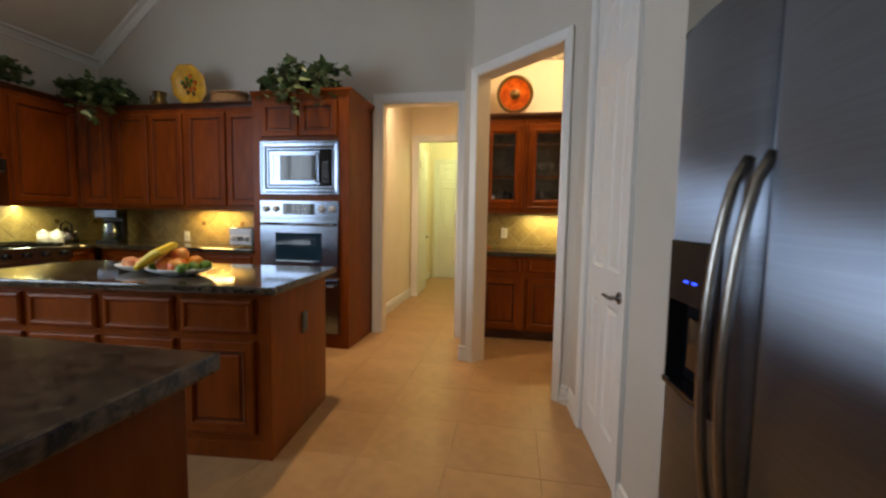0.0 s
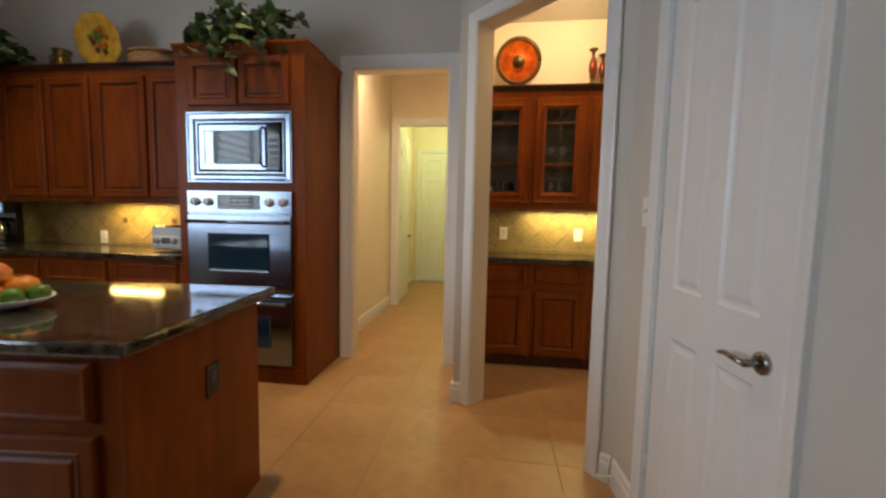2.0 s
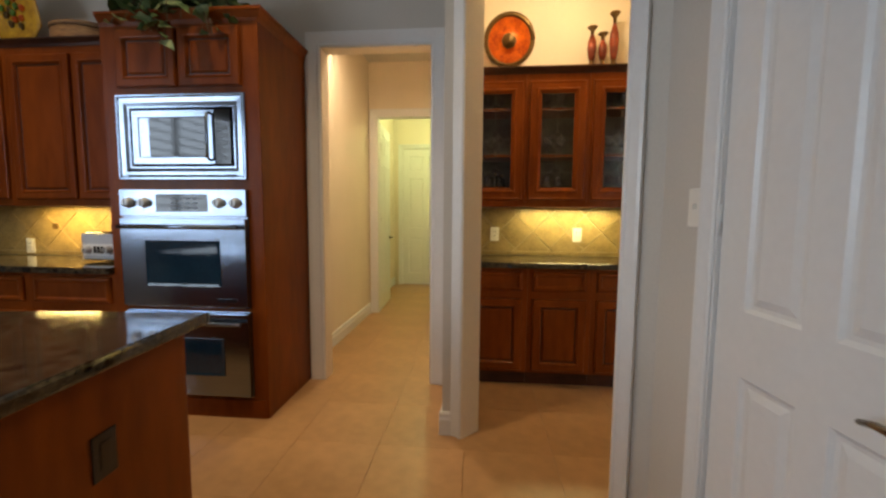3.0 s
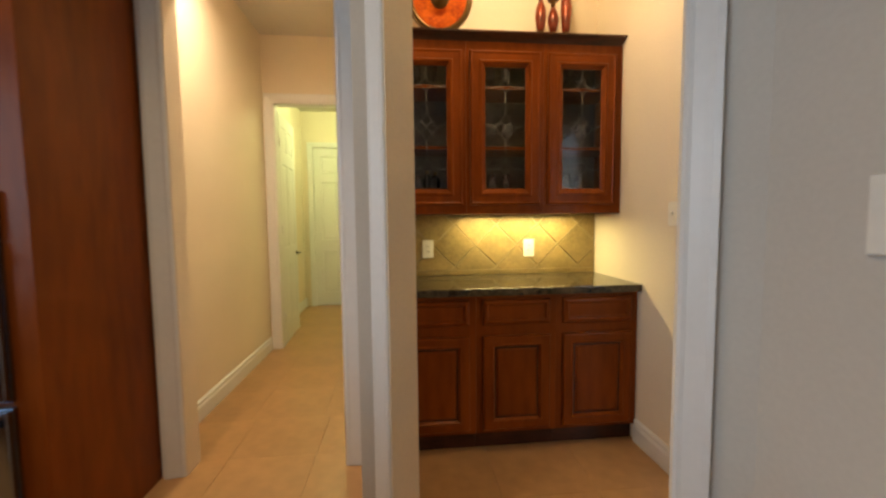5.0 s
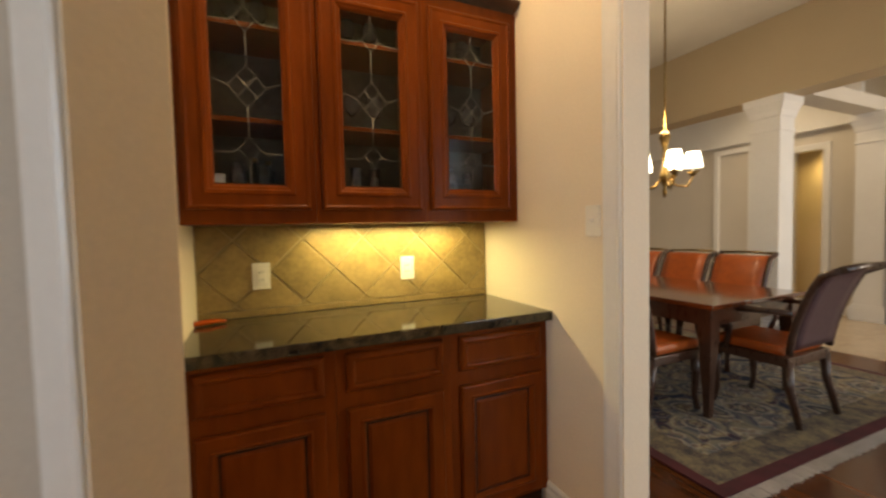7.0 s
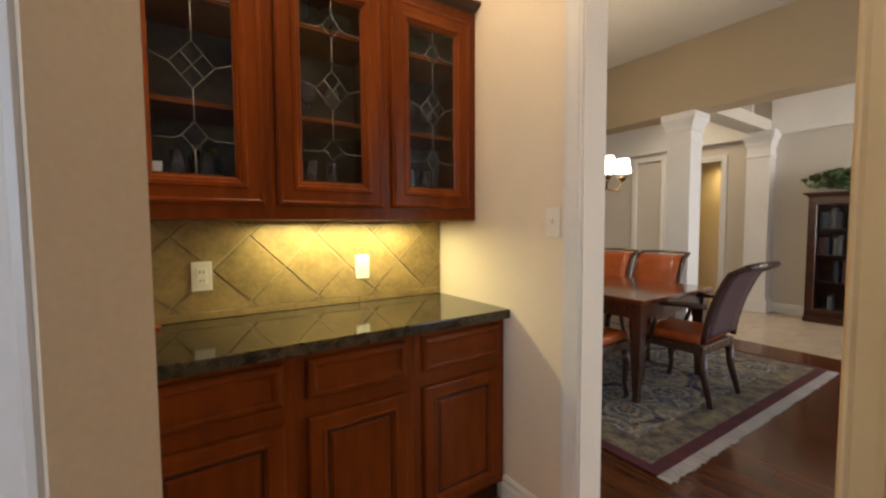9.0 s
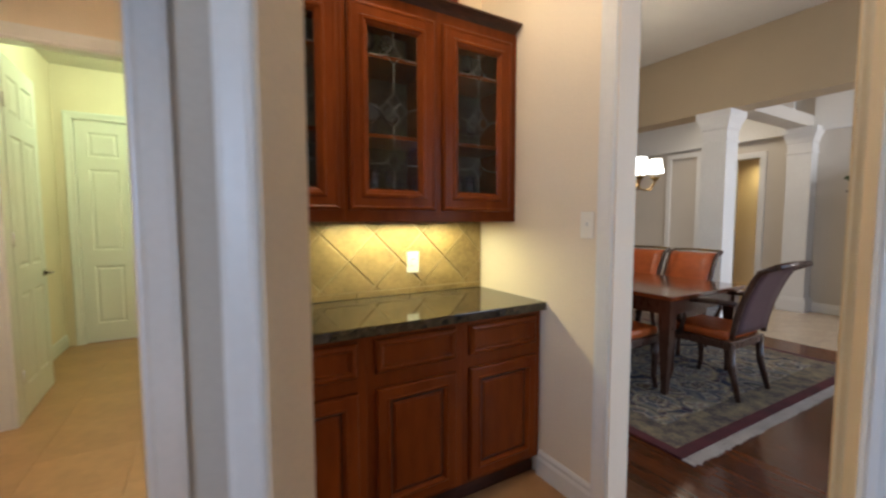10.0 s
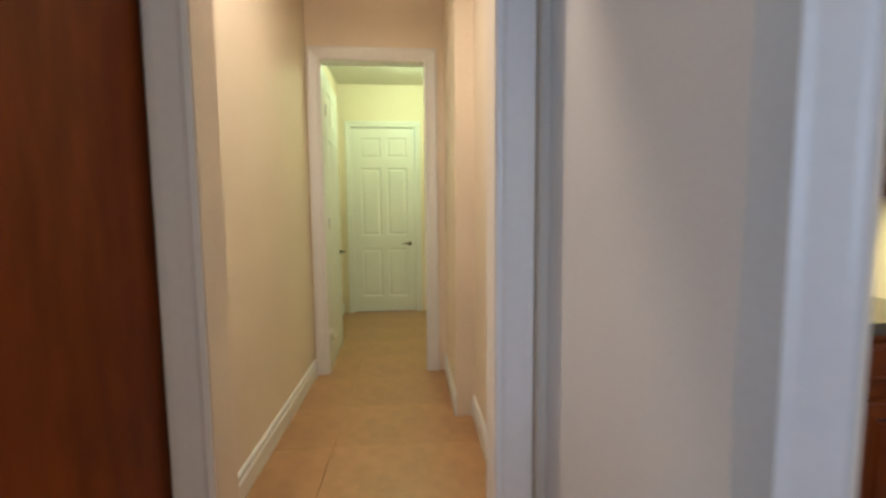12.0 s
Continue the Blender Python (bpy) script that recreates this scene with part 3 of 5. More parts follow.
def six_panel(name, w, h, m, label, mat, handle_x=None, handle_z=0.90, lever=-1, group=""):
    """A six-panel door leaf, moulded on both faces, hinged along local x = 0, facing -y."""
    e = thing(name, m, label, "door", group, "structure")
    t = 0.038
    xs = [0.10, w / 2 - 0.038, w / 2 + 0.038, w - 0.10]
    zs = [0.20, 0.82, 0.99, h - 0.50, h - 0.37, h - 0.12]
    bm = bmesh.new()
    for side in (0, 1):
        y, k = (0, 1) if side == 0 else (t, -1)
        gx, gz = [0, *xs, w], [0, *zs, h]
        for i in range(5):
            for j in range(7):
                a, b, c, d = gx[i], gx[i + 1], gz[j], gz[j + 1]
                if i in (1, 3) and j in (1, 3, 5):
                    rings(bm, a, b, c, d, y, [(0, 0), (0.010, 0.007 * k), (0.020, 0.008 * k), (0.040, 0.002 * k), (0.042, 0.002 * k)])
                else:
                    bm.faces.new([bm.verts.new(p) for p in ((a, y, c), (b, y, c), (b, y, d), (a, y, d))])
    for q in (((0, 0, 0), (0, t, 0), (0, t, h), (0, 0, h)), ((w, 0, 0), (w, t, 0), (w, t, h), (w, 0, h)), ((0, 0, h), (w, 0, h), (w, t, h), (0, t, h)), ((0, 0, 0), (w, 0, 0), (w, t, 0), (0, t, 0))):
        bm.faces.new([bm.verts.new(p) for p in q])
    bmesh.ops.remove_doubles(bm, verts=bm.verts, dist=1e-5)
    leaf = part("leaf", bm, mat, e)
    hx = handle_x if handle_x is not None else w - 0.075
    for side in (-1, 1):
        y = 0 if side < 0 else t
        bm = bmesh.new()
        tube(bm, [(hx, y, handle_z), (hx, y + side * 0.008, handle_z), (hx, y + side * 0.012, handle_z)], [0.028, 0.028, 0.019], 20)
        tube(bm, [(hx, y + side * 0.010, handle_z), (hx, y + side * 0.05, handle_z)], 0.010)
        tube(bm, [(hx + 0.008, y + side * 0.05, handle_z), (hx + lever * 0.03, y + side * 0.052, handle_z + 0.004), (hx + lever * 0.066, y + side * 0.050, handle_z + 0.004),
                  (hx + lever * 0.094, y + side * 0.047, handle_z - 0.004)], [0.008, 0.0085, 0.007, 0.0055])
        part("door_handle", bm, CHROME, e, "satin nickel lever handle")
    for z in (0.28, h * 0.5, h - 0.30):
        part("hinge", tube(bmesh.new(), [(-0.006, -0.006, z - 0.045), (-0.006, -0.006, z + 0.045)], 0.007, 8), TRIM, e)
    return e


def base_unit(x0, x1, m, label, z1=0.865, depth=0.56, split=True, name="base_cabinet", group="", toe=0.0, doors=1, mid=0.65):
    """A kitchen base unit in its own frame: front frame at y = 0, drawer over door."""
    e = thing(name, m @ Matrix.Translation((x0, 0, 0)), label, "cabinet", group)
    w = x1 - x0
    part("body", boxes((0.0005, 0, 0.10, w - 0.0005, depth, z1)), CHERRY, e)
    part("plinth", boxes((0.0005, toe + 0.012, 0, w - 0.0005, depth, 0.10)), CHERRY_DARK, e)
    dw = (w - 0.05) / doors
    for k in range(doors):
        a, b = 0.025 + k * dw + 0.012, 0.025 + (k + 1) * dw - 0.012
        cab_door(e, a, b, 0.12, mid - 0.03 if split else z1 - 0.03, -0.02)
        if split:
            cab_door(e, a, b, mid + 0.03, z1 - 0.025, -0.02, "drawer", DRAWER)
    return e


def wall_unit(x0, x1, m, label, z0, z1, depth, doors=1, name="wall_cabinet", group=""):
    e = thing(name, m @ Matrix.Translation((x0, 0, 0)), label, "cabinet", group)
    w = x1 - x0
    part("body", boxes((0.0005, 0, z0, w - 0.0005, depth, z1)), CHERRY, e)
    dw = (w - 0.03) / doors
    for k in range(doors):
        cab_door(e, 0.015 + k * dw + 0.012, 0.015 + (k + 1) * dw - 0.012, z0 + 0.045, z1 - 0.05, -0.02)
    return e


def clip_poly(poly, axis, value, keep):
    out = []
    for i, p in enumerate(poly):
        q = poly[(i + 1) % len(poly)]
        a, b = (p[axis] - value) * keep >= 0, (q[axis] - value) * keep >= 0
        if a:
            out.append(p)
        if a != b:
            t = (value - p[axis]) / (q[axis] - p[axis])
            out.append(tuple(p[k] + t * (q[k] - p[k]) for k in range(2)))
    return out


def splash(name, m, x0, x1, z0, z1, half, label, gap=0.004):
    """Backsplash facing -y in its own frame: a grout bed, a liner strip and diagonal tiles cut to fit, each a piece."""
    bed = struct(name, boxes((x0, 0, z0, x1, 0.006, z1)), SPLASH_GROUT, label, m)
    k = 0
    x = x0
    while x < x1 - 0.02:
        part("tile", boxes((x + 0.001, -0.008, z0 + 0.002, min(x + 0.30, x1) - 0.001, 0.001, z0 + 0.030), bevel=0.002), SPLASH, bed)
        x += 0.30
    lo = z0 + 0.034
    rows = int((z1 - z0) / half) + 2
    for j in range(-1, rows):
        for i in range(-1, int((x1 - x0) / half) + 2):
            if (i + j) % 2:
                continue
            cx, cz, h = x0 + i * half, lo + 0.02 + j * half, half - gap
            poly = [(cx - h, cz), (cx, cz - h), (cx + h, cz), (cx, cz + h)]
            for axis, v, keep in ((0, x0 + 0.001, 1), (0, x1 - 0.001, -1), (1, lo, 1), (1, z1 - 0.001, -1)):
                if poly:
                    poly = clip_poly(poly, axis, v, keep)
            if len(poly) < 3:
                continue
            px, pz = sum(p[0] for p in poly) / len(poly), sum(p[1] for p in poly) / len(poly)
            bm = bmesh.new()
            front = [bm.verts.new((px + 0.97 * (p[0] - px), -0.006, pz + 0.97 * (p[1] - pz))) for p in poly]
            back = [bm.verts.new((p[0], 0.001, p[1])) for p in poly]
            try:
                bm.faces.new(front)
                for a in range(len(poly)):
                    b = (a + 1) % len(poly)
                    bm.faces.new((front[a], front[b], back[b], back[a]))
                part("tile", bm, SPLASH, bed)
            except ValueError:
                bm.free()
    return bed


def outlet(m, label="ivory wall outlet on the tiled backsplash", name="wall_outlet", toggles=1):
    e = thing(name, m, label, "outlet" if name == "wall_outlet" else "switch", "wall plates")
    w = 0.036 if toggles == 1 else 0.058
    part("plate", boxes((-w, -0.006, -0.058, w, 0, 0.058), bevel=0.003), PLASTIC, e)
    if name == "wall_outlet":
        part("socket", boxes((-0.017, -0.009, -0.034, 0.017, -0.004, 0.034), bevel=0.002), PLASTIC, e)
        for z in (0.016, -0.018):
            part("slot", boxes((-0.008, -0.0095, z - 0.004, -0.005, -0.006, z + 0.006), (0.004, -0.0095, z - 0.004, 0.007, -0.006, z + 0.006)), BLACK, e)
    else:
        for k in range(toggles):
            x = (k - (toggles - 1) / 2) * 0.046
            part("toggle", boxes((x - 0.005, -0.018, -0.004, x + 0.005, -0.004, 0.012), bevel=0.002), PLASTIC, e)
    return e


def ivy(m, rx, ry, rz, count, label, seed, droop=0.2, size=0.05, pale=0.3):
    """A trailing plant: stems from the middle, with folded pointed leaves along them."""
    e = thing("ivy_plant", m, label, "plant", "ivy on the cabinets")
    rnd = random.Random(seed)
    stems, leaves, pales = bmesh.new(), bmesh.new(), bmesh.new()
    n = max(10, count // 14)
    for s in range(n):
        a = rnd.uniform(0, 2 * math.pi)
        reach, rise = rnd.uniform(0.35, 1.0), rnd.uniform(0.2, 1.0)
        pts = []
        for k in range(6):
            f = k / 5
            pts.append(Vector((math.cos(a) * rx * reach * f + rnd.uniform(-.012, .012), math.sin(a) * ry * reach * f + rnd.uniform(-.01, .01),
                               0.01 + rz * rise * math.sin(min(1, f * 1.3) * math.pi * 0.62) - (droop * max(0, f - 0.6) * 2.2 * (reach - 0.3) if math.sin(a) < -0.25 else 0.06 * max(0, f - 0.6)))))
        tube(stems, pts, 0.0025, 5)
        for k in range(count // n):
            f = rnd.uniform(0.15, 1.0) * 5
            i = min(4, int(f))
            c = pts[i].lerp(pts[i + 1], f - i) + Vector((rnd.uniform(-1, 1), rnd.uniform(-1, 1), rnd.uniform(-.6, 1))) * 0.03
            L = size * rnd.uniform(0.6, 1.25)
            rot = Euler((rnd.uniform(-0.9, 0.9), rnd.uniform(-0.9, 0.9), rnd.uniform(0, 6.28))).to_matrix()
            bm = pales if rnd.random() < pale else leaves
            q = [bm.verts.new(c + rot @ (Vector(p) * L)) for p in ((0, -0.5, 0), (-0.38, -0.22, 0.10), (-0.26, 0.15, 0.06), (0, 0.62, -0.10), (0.26, 0.15, 0.06), (0.38, -0.22, 0.10), (0, 0.05, 0))]
            for t in ((0, 6, 1), (1, 6, 2), (2, 6, 3), (3, 6, 4), (4, 6, 5), (5, 6, 0)):
                bm.faces.new([q[v] for v in t])
    part("stem", stems, STEM, e)
    for nm, bm, mt in (("foliage", leaves, LEAF), ("foliage", pales, LEAFPALE)):
        me = bpy.data.meshes.new(nm)
        bm.to_mesh(me)
        bm.free()
        me.materials.append(mt)
        o = new(nm, me)
        o.parent = e
    return e


# ---- kitchen: island and peninsula ----
def granite_top(name, m, w, d, mat, label, t=0.04):
    return solo(name, boxes((0, 0, 0, w, d, t), bevel=0.010), mat, label, "worktop", m)


ISL = at(-2.247, 2.195, 0, 5)
isl = thing("kitchen_island", ISL, "dark cherry wood kitchen island with panelled front", "island")
part("body", boxes((0, 0, 0.10, 1.735, 0.73, 0.852)), CHERRY, isl)
part("plinth", boxes((0.0, 0.0, 0, 1.735, 0.66, 0.10)), CHERRY, isl)
for k in range(4):
    a = 1.685 - (k + 1) * 0.42
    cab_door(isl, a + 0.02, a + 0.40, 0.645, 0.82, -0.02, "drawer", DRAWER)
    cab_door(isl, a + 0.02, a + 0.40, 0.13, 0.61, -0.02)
part("base_moulding", boxes((-0.008, -0.010, 0, 1.743, 0.0, 0.09), bevel=0.003), CHERRY, isl)
part("end_panel", boxes((1.7355, -0.012, 0.0, 1.752, 0.70, 0.852), bevel=0.003), CHERRY, isl)
plate = part("outlet_plate", boxes((1.752, 0.33, 0.560, 1.758, 0.405, 0.680), bevel=0.002), BLACK, isl, "dark bronze outlet plate")
part("socket", boxes((1.758, 0.352, 0.585, 1.760, 0.383, 0.655), bevel=0.001), BLACKGLASS, plate)
granite_top("island_worktop", ISL @ at(-0.05, -0.065, 0.852), 1.852, 0.84, GRANITE, "polished black granite worktop on the island")
pen = thing("peninsula_cabinet", at(-1.50, 0.23, 0), "dark cherry wood base cabinet under a granite counter", "cabinet")
part("body", boxes((0, 0, 0.10, 1.43, 1.11, 0.865)), CHERRY, pen)
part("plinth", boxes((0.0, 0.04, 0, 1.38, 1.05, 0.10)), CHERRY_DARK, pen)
part("end_panel", boxes((1.4305, 0, 0.0, 1.445, 1.11, 0.865), bevel=0.003), CHERRY, pen)
granite_top("peninsula_worktop", at(-1.55, 0.18, 0.865), 1.54, 1.22, GRANITE_BROWN, "mottled brown granite counter with a rounded edge", 0.045)


def fruit(name, mat, x, y, z, r, label, squash=0.9, group="fruit on the platters"):
    bm = bmesh.new()
    lathe(bm, [(0.12 * r, -0.80 * r * squash), (0.55 * r, -0.85 * r * squash), (0.9 * r, -0.45 * r * squash), (r, 0), (0.93 * r, 0.42 * r * squash), (0.62 * r, 0.80 * r * squash), (0.25 * r, 0.86 * r * squash), (0.06 * r, 0.74 * r * squash)], 16)
    tube(bm, [(0, 0, 0.72 * r * squash), (0.004, 0.002, 0.95 * r * squash)], 0.003, 6)
    return solo(name, bm, mat, label, "fruit", at(x, y, z, 40 * x, 12, 9), group)


def dish(x, y, rx, squash, label):
    bm = bmesh.new()
    lathe(bm, [(0.45 * rx, 0.0), (0.5 * rx, 0.004), (0.85 * rx, 0.022), (rx, 0.038), (rx, 0.042), (0.82 * rx, 0.028), (0.45 * rx, 0.010), (0.02, 0.009)], 32, squash=squash)
    return solo("fruit_dish", bm, CHINA, label, "dish", at(x, y, 0.892))


dish(-1.50, 2.60, 0.150, 0.8, "white oval china dish holding peaches")
dish(-1.19, 2.53, 0.185, 0.72, "white oval china platter heaped with fruit")
for i, (dx, dy, r) in enumerate(((-0.07, -0.02, 0.040), (0.0, 0.03, 0.042), (0.05, -0.04, 0.043), (-0.01, -0.055, 0.038))):
    fruit("peach", PEACH, -1.50 + dx, 2.60 + dy, 0.892 + 0.018 + r * 0.82, r, "ripe blushing peach in the dish")
for nm, mt, dx, dy, dz, r, lb in (("apple", APPLE, -0.055, -0.03, 0, 0.048, "red and yellow apple on the platter"), ("apple", APPLE, 0.035, -0.05, 0, 0.049, "red and yellow apple on the platter"),
                                  ("orange", ORANGE_PEEL, 0.06, 0.045, 0.004, 0.050, "bright orange on the platter"), ("orange", ORANGE_PEEL, -0.035, 0.065, 0, 0.048, "bright orange on the platter"),
                                  ("apple", APPLE, 0.005, 0.005, 0.060, 0.045, "red and yellow apple on the platter"), ("lime", LIME, 0.118, -0.030, 0.006, 0.034, "dark green lime on the platter"), ("lime", LIME, 0.138, 0.035, 0.010, 0.033, "dark green lime on the platter"),
                                  ("lime", LIME, 0.100, -0.085, 0.006, 0.032, "dark green lime on the platter"), ("lime", LIME, -0.105, -0.055, 0, 0.029, "dark green lime on the platter")):
    fruit(nm, mt, -1.19 + dx, 2.53 + dy, 0.892 + 0.016 + r * 0.82 + dz, r, lb)
bunch = thing("banana_bunch", at(-1.29, 2.46, 0.932), "bunch of ripe yellow bananas leaning on fruit", "fruit")
for k in range(4):
    pts, rad = [], []
    for i in range(9):
        f = i / 8
        ang = -0.45 + 1.0 * f
        pts.append((-0.055 + 0.165 * f + 0.004 * k, -0.05 + 0.026 * k + 0.015 * math.sin(f * 3), 0.005 + 0.125 * math.sin(0.20 + 1.35 * f) + 0.010 * k - 0.03))
        rad.append(0.021 * (0.35 + 0.75 * math.sin(math.pi * min(1, 0.12 + 0.80 * f)) ** 0.5))
    part("banana", tube(bmesh.new(), pts, rad, 8), BANANA, bunch)

# ---- kitchen: oven tower ----
tw = thing("oven_cabinet", at(-1.785, 4.045, 0), "tall dark cherry wood cabinet housing the ovens", "cabinet")
part("side_panel", boxes((0.9405, -0.004, 0.0, 0.96, 0.603, 2.33), bevel=0.002), CHERRY, tw)
part("side_panel", boxes((0.0, 0.0, 0.0, 0.02, 0.603, 2.33)), CHERRY, tw)
part("face_frame", boxes((0.0205, 0, 0, 0.085, 0.02, 2.33), (0.872, 0, 0, 0.940, 0.02, 2.33), (0.085, 0, 0.0, 0.872, 0.02, 0.135), (0.085, 0, 0.655, 0.872, 0.02, 0.672), (0.085, 0, 1.375, 0.872, 0.02, 1.43), (0.085, 0, 1.92, 0.872, 0.02, 2.33)), CHERRY, tw)
part("plinth", boxes((0.0, -0.012, 0, 0.944, -0.004, 0.115), bevel=0.003), CHERRY, tw)
for k in range(2):
    cab_door(tw, 0.10 + k * 0.385, 0.47 + k * 0.385, 1.96, 2.285, -0.02)
part("back", boxes((0.02, 0.58, 0, 0.94, 0.602, 2.33)), CHERRY_DARK, tw)
part("top", boxes((0.02, 0.02, 2.31, 0.94, 0.58, 2.33)), CHERRY_DARK, tw)
bm = crown_run(bmesh.new(), [(0, 0, 0, -1), (0.96, 0, 1, -1), (0.96, 0.603, 1, 0)], 2.305, 0.07, 0.035)
part("crown", bm, CHERRY, tw)


def knob_at(parent, x, y, z, r, mat=SILVER, name="knob"):
    k = part(name, tube(bmesh.new(), [(x, y, z), (x, y - 0.012, z), (x, y - 0.030, z), (x, y - 0.034, z)], [r * 1.25, r, r * 0.92, r * 0.7], 20), mat, parent)
    part("pointer", boxes((x - 0.0025, y - 0.037, z - r * 0.7, x + 0.0025, y - 0.033, z + r * 0.7)), BLACK, k)
    return k


mw = thing("microwave_oven", at(-1.703, 4.030, 1.432), "built-in stainless steel microwave with dark door", "microwave")
part("trim_frame", open_frame(0, 0.79, 0, 0.488, 0, [(0, 0.003), (0.003, 0), (0.012, 0), (0.020, 0.004), (0.046, 0.006), (0.066, 0.012), (0.075, 0.012), (0.085, 0.030)]), STEEL, mw)
part("door", rings(bmesh.new(), 0.088, 0.60, 0.088, 0.40, 0.010, [(0, 0.006), (0.004, 0), (0.040, 0), (0.046, 0.004)], back=0.05), STEEL, mw)
part("window", boxes((0.20, 0.004, 0.135, 0.548, 0.012, 0.355), bevel=0.002), BLACKGLASS, mw)
part("handle", tube(bmesh.new(), [(0.575, 0.010, 0.11), (0.575, -0.02, 0.12), (0.575, -0.02, 0.37), (0.575, 0.010, 0.38)], 0.009), STEEL, mw)
part("control_panel", boxes((0.604, 0.006, 0.088, 0.70, 0.04, 0.40), bevel=0.003), BLACKGLASS, mw)
for r_ in range(5):
    part("button_row", boxes((0.62, 0.004, 0.11 + r_ * 0.042, 0.685, 0.008, 0.135 + r_ * 0.042), bevel=0.001), BLACK, mw)
part("vent", boxes((0.06, -0.001, 0.02, 0.73, 0.004, 0.028)), BLACK, mw)

ov = thing("wall_oven", at(-1.703, 4.030, 0.672), "stainless steel built-in wall oven with knobs and dark window reflecting blue", "oven")
part("body", boxes((0.002, 0.004, 0.0, 0.788, 0.55, 0.703), bevel=0.003), STEEL, ov)
cp = part("control_panel", boxes((0, -0.012, 0.545, 0.79, 0.003, 0.703), bevel=0.004), STEEL, ov)
disp = part("display", boxes((0.235, -0.015, 0.572, 0.555, -0.011, 0.675), bevel=0.002), BLACKGLASS, ov, "black glass display")
for r_ in range(3):
    part("button", boxes(*[(0.33 + c * 0.045, -0.0165, 0.588 + r_ * 0.028, 0.362 + c * 0.045, -0.0145, 0.600 + r_ * 0.028) for c in range(4)]), BUTTON, disp)
for x in (0.065, 0.165, 0.625, 0.725):
    knob_at(ov, x, -0.012, 0.624, 0.026)
part("door", boxes((0.004, -0.022, 0.012, 0.786, 0.003, 0.535), bevel=0.005), STEEL, ov)
part("window", rings(bmesh.new(), 0.165, 0.625, 0.135, 0.405, -0.0275, [(0, 0), (0.006, 0.001), (0.014, 0.003)], back=-0.0215), OVENREFLECT, ov)
hd = part("handle", tube(bmesh.new(), [(0.03, -0.062, 0.485), (0.76, -0.062, 0.485)], 0.013, 14), STEEL, ov)
for x in (0.07, 0.72):
    part("bracket", tube(bmesh.new(), [(x, -0.02, 0.485), (x, -0.060, 0.485)], 0.010), STEEL, hd)
part("badge", boxes((0.60, -0.0245, 0.045, 0.72, -0.0215, 0.066), bevel=0.001), BLACK, ov)

lo_ = thing("warming_oven", at(-1.703, 4.030, 0.135), "stainless steel lower oven with a dark window", "oven")
part("body", boxes((0.002, 0.004, 0.0, 0.788, 0.5, 0.518), bevel=0.003), STEEL, lo_)
part("door", boxes((0.004, -0.022, 0.006, 0.786, 0.003, 0.512), bevel=0.005), STEEL, lo_)
part("window", rings(bmesh.new(), 0.16, 0.63, 0.135, 0.36, -0.0275, [(0, 0), (0.006, 0.001), (0.014, 0.003)], back=-0.0215), OVENREFLECT, lo_)
hd = part("handle", tube(bmesh.new(), [(0.03, -0.062, 0.46), (0.76, -0.062, 0.46)], 0.013, 14), STEEL, lo_)
for x in (0.07, 0.72):
    part("bracket", tube(bmesh.new(), [(x, -0.02, 0.46), (x, -0.060, 0.46)], 0.010), STEEL, hd)

# ---- kitchen: wall and base units ----
UN = at(0, 4.33, 0)
for a, b in ((-3.66, -2.77), (-2.77, -1.787)):
    wall_unit(a, b, UN, "dark cherry wood wall cabinet with raised-panel doors", 1.28, 2.33, 0.317, 2, group="kitchen wall cabinets")
cu = wall_unit(0, 0.30, at(-3.872, 4.118, 0, 45), "dark cherry wood corner wall cabinet, set diagonally", 1.28, 2.33, 0.22, 1, group="kitchen wall cabinets")
UW = at(-3.88, 4.115, 0, 90)
wall_unit(-0.60, 0.0, UW, "dark cherry wood wall cabinet beside the hood", 1.28, 2.33, 0.317, 1, group="kitchen wall cabinets")
wall_unit(-1.52, -0.602, UW, "dark cherry wood hood cabinet over the range", 1.70, 2.33, 0.317, 2, group="kitchen wall cabinets")
hood = thing("range_hood", at(-4.19, 2.62, 1.56), "black range hood under the cabinet", "hood")
part("canopy", boxes((0, 0, 0, 0.36, 0.86, 0.138), bevel=0.01), BLACK, hood)
part("lip", boxes((0.36, 0.02, 0.0, 0.375, 0.84, 0.03), bevel=0.003), STEEL, hood)
solo("cornice", crown_run(bmesh.new(), [(-3.88, 2.6, 1, 0), (-3.88, 4.115, 1, -0.41), (-3.665, 4.33, 0.41, -1), (-1.825, 4.33, 0, -1)], 2.33, 0.05, 0.03), CHERRY_DARK, "dark stained cornice along the wall cabinets", "cornice")
solo("cabinet_deck", boxes((-4.19, 2.6, 2.331, -3.88, 4.64, 2.345), (-3.88, 4.33, 2.331, -1.795, 4.64, 2.345)), CHERRY_DARK, "dark wooden top board over the wall cabinets", "shelf")
LN = at(0, 4.06, 0)
for a, b in ((-3.56, -2.97), (-2.97, -2.38), (-2.38, -1.787)):
    base_unit(a, b, LN, "dark cherry wood base cabinet with drawer and door", depth=0.58, group="kitchen base cabinets")
LW = at(-3.60, 4.04, 0, 90)
base_unit(-0.30, -0.02, LW, "narrow dark cherry wood base cabinet beside the range", depth=0.58, group="kitchen base cabinets")
base_unit(-1.85, -1.215, LW, "dark cherry wood base cabinet beside the range", depth=0.58, group="kitchen base cabinets")
bm = boxes((-4.195, 4.01, 0.865, -1.789, 4.638, 0.905), (-4.195, 3.75, 0.865, -3.56, 4.009, 0.905), bevel=0.006)
solo("kitchen_worktop", bm, GRANITE, "polished black granite counter along the wall", "worktop")
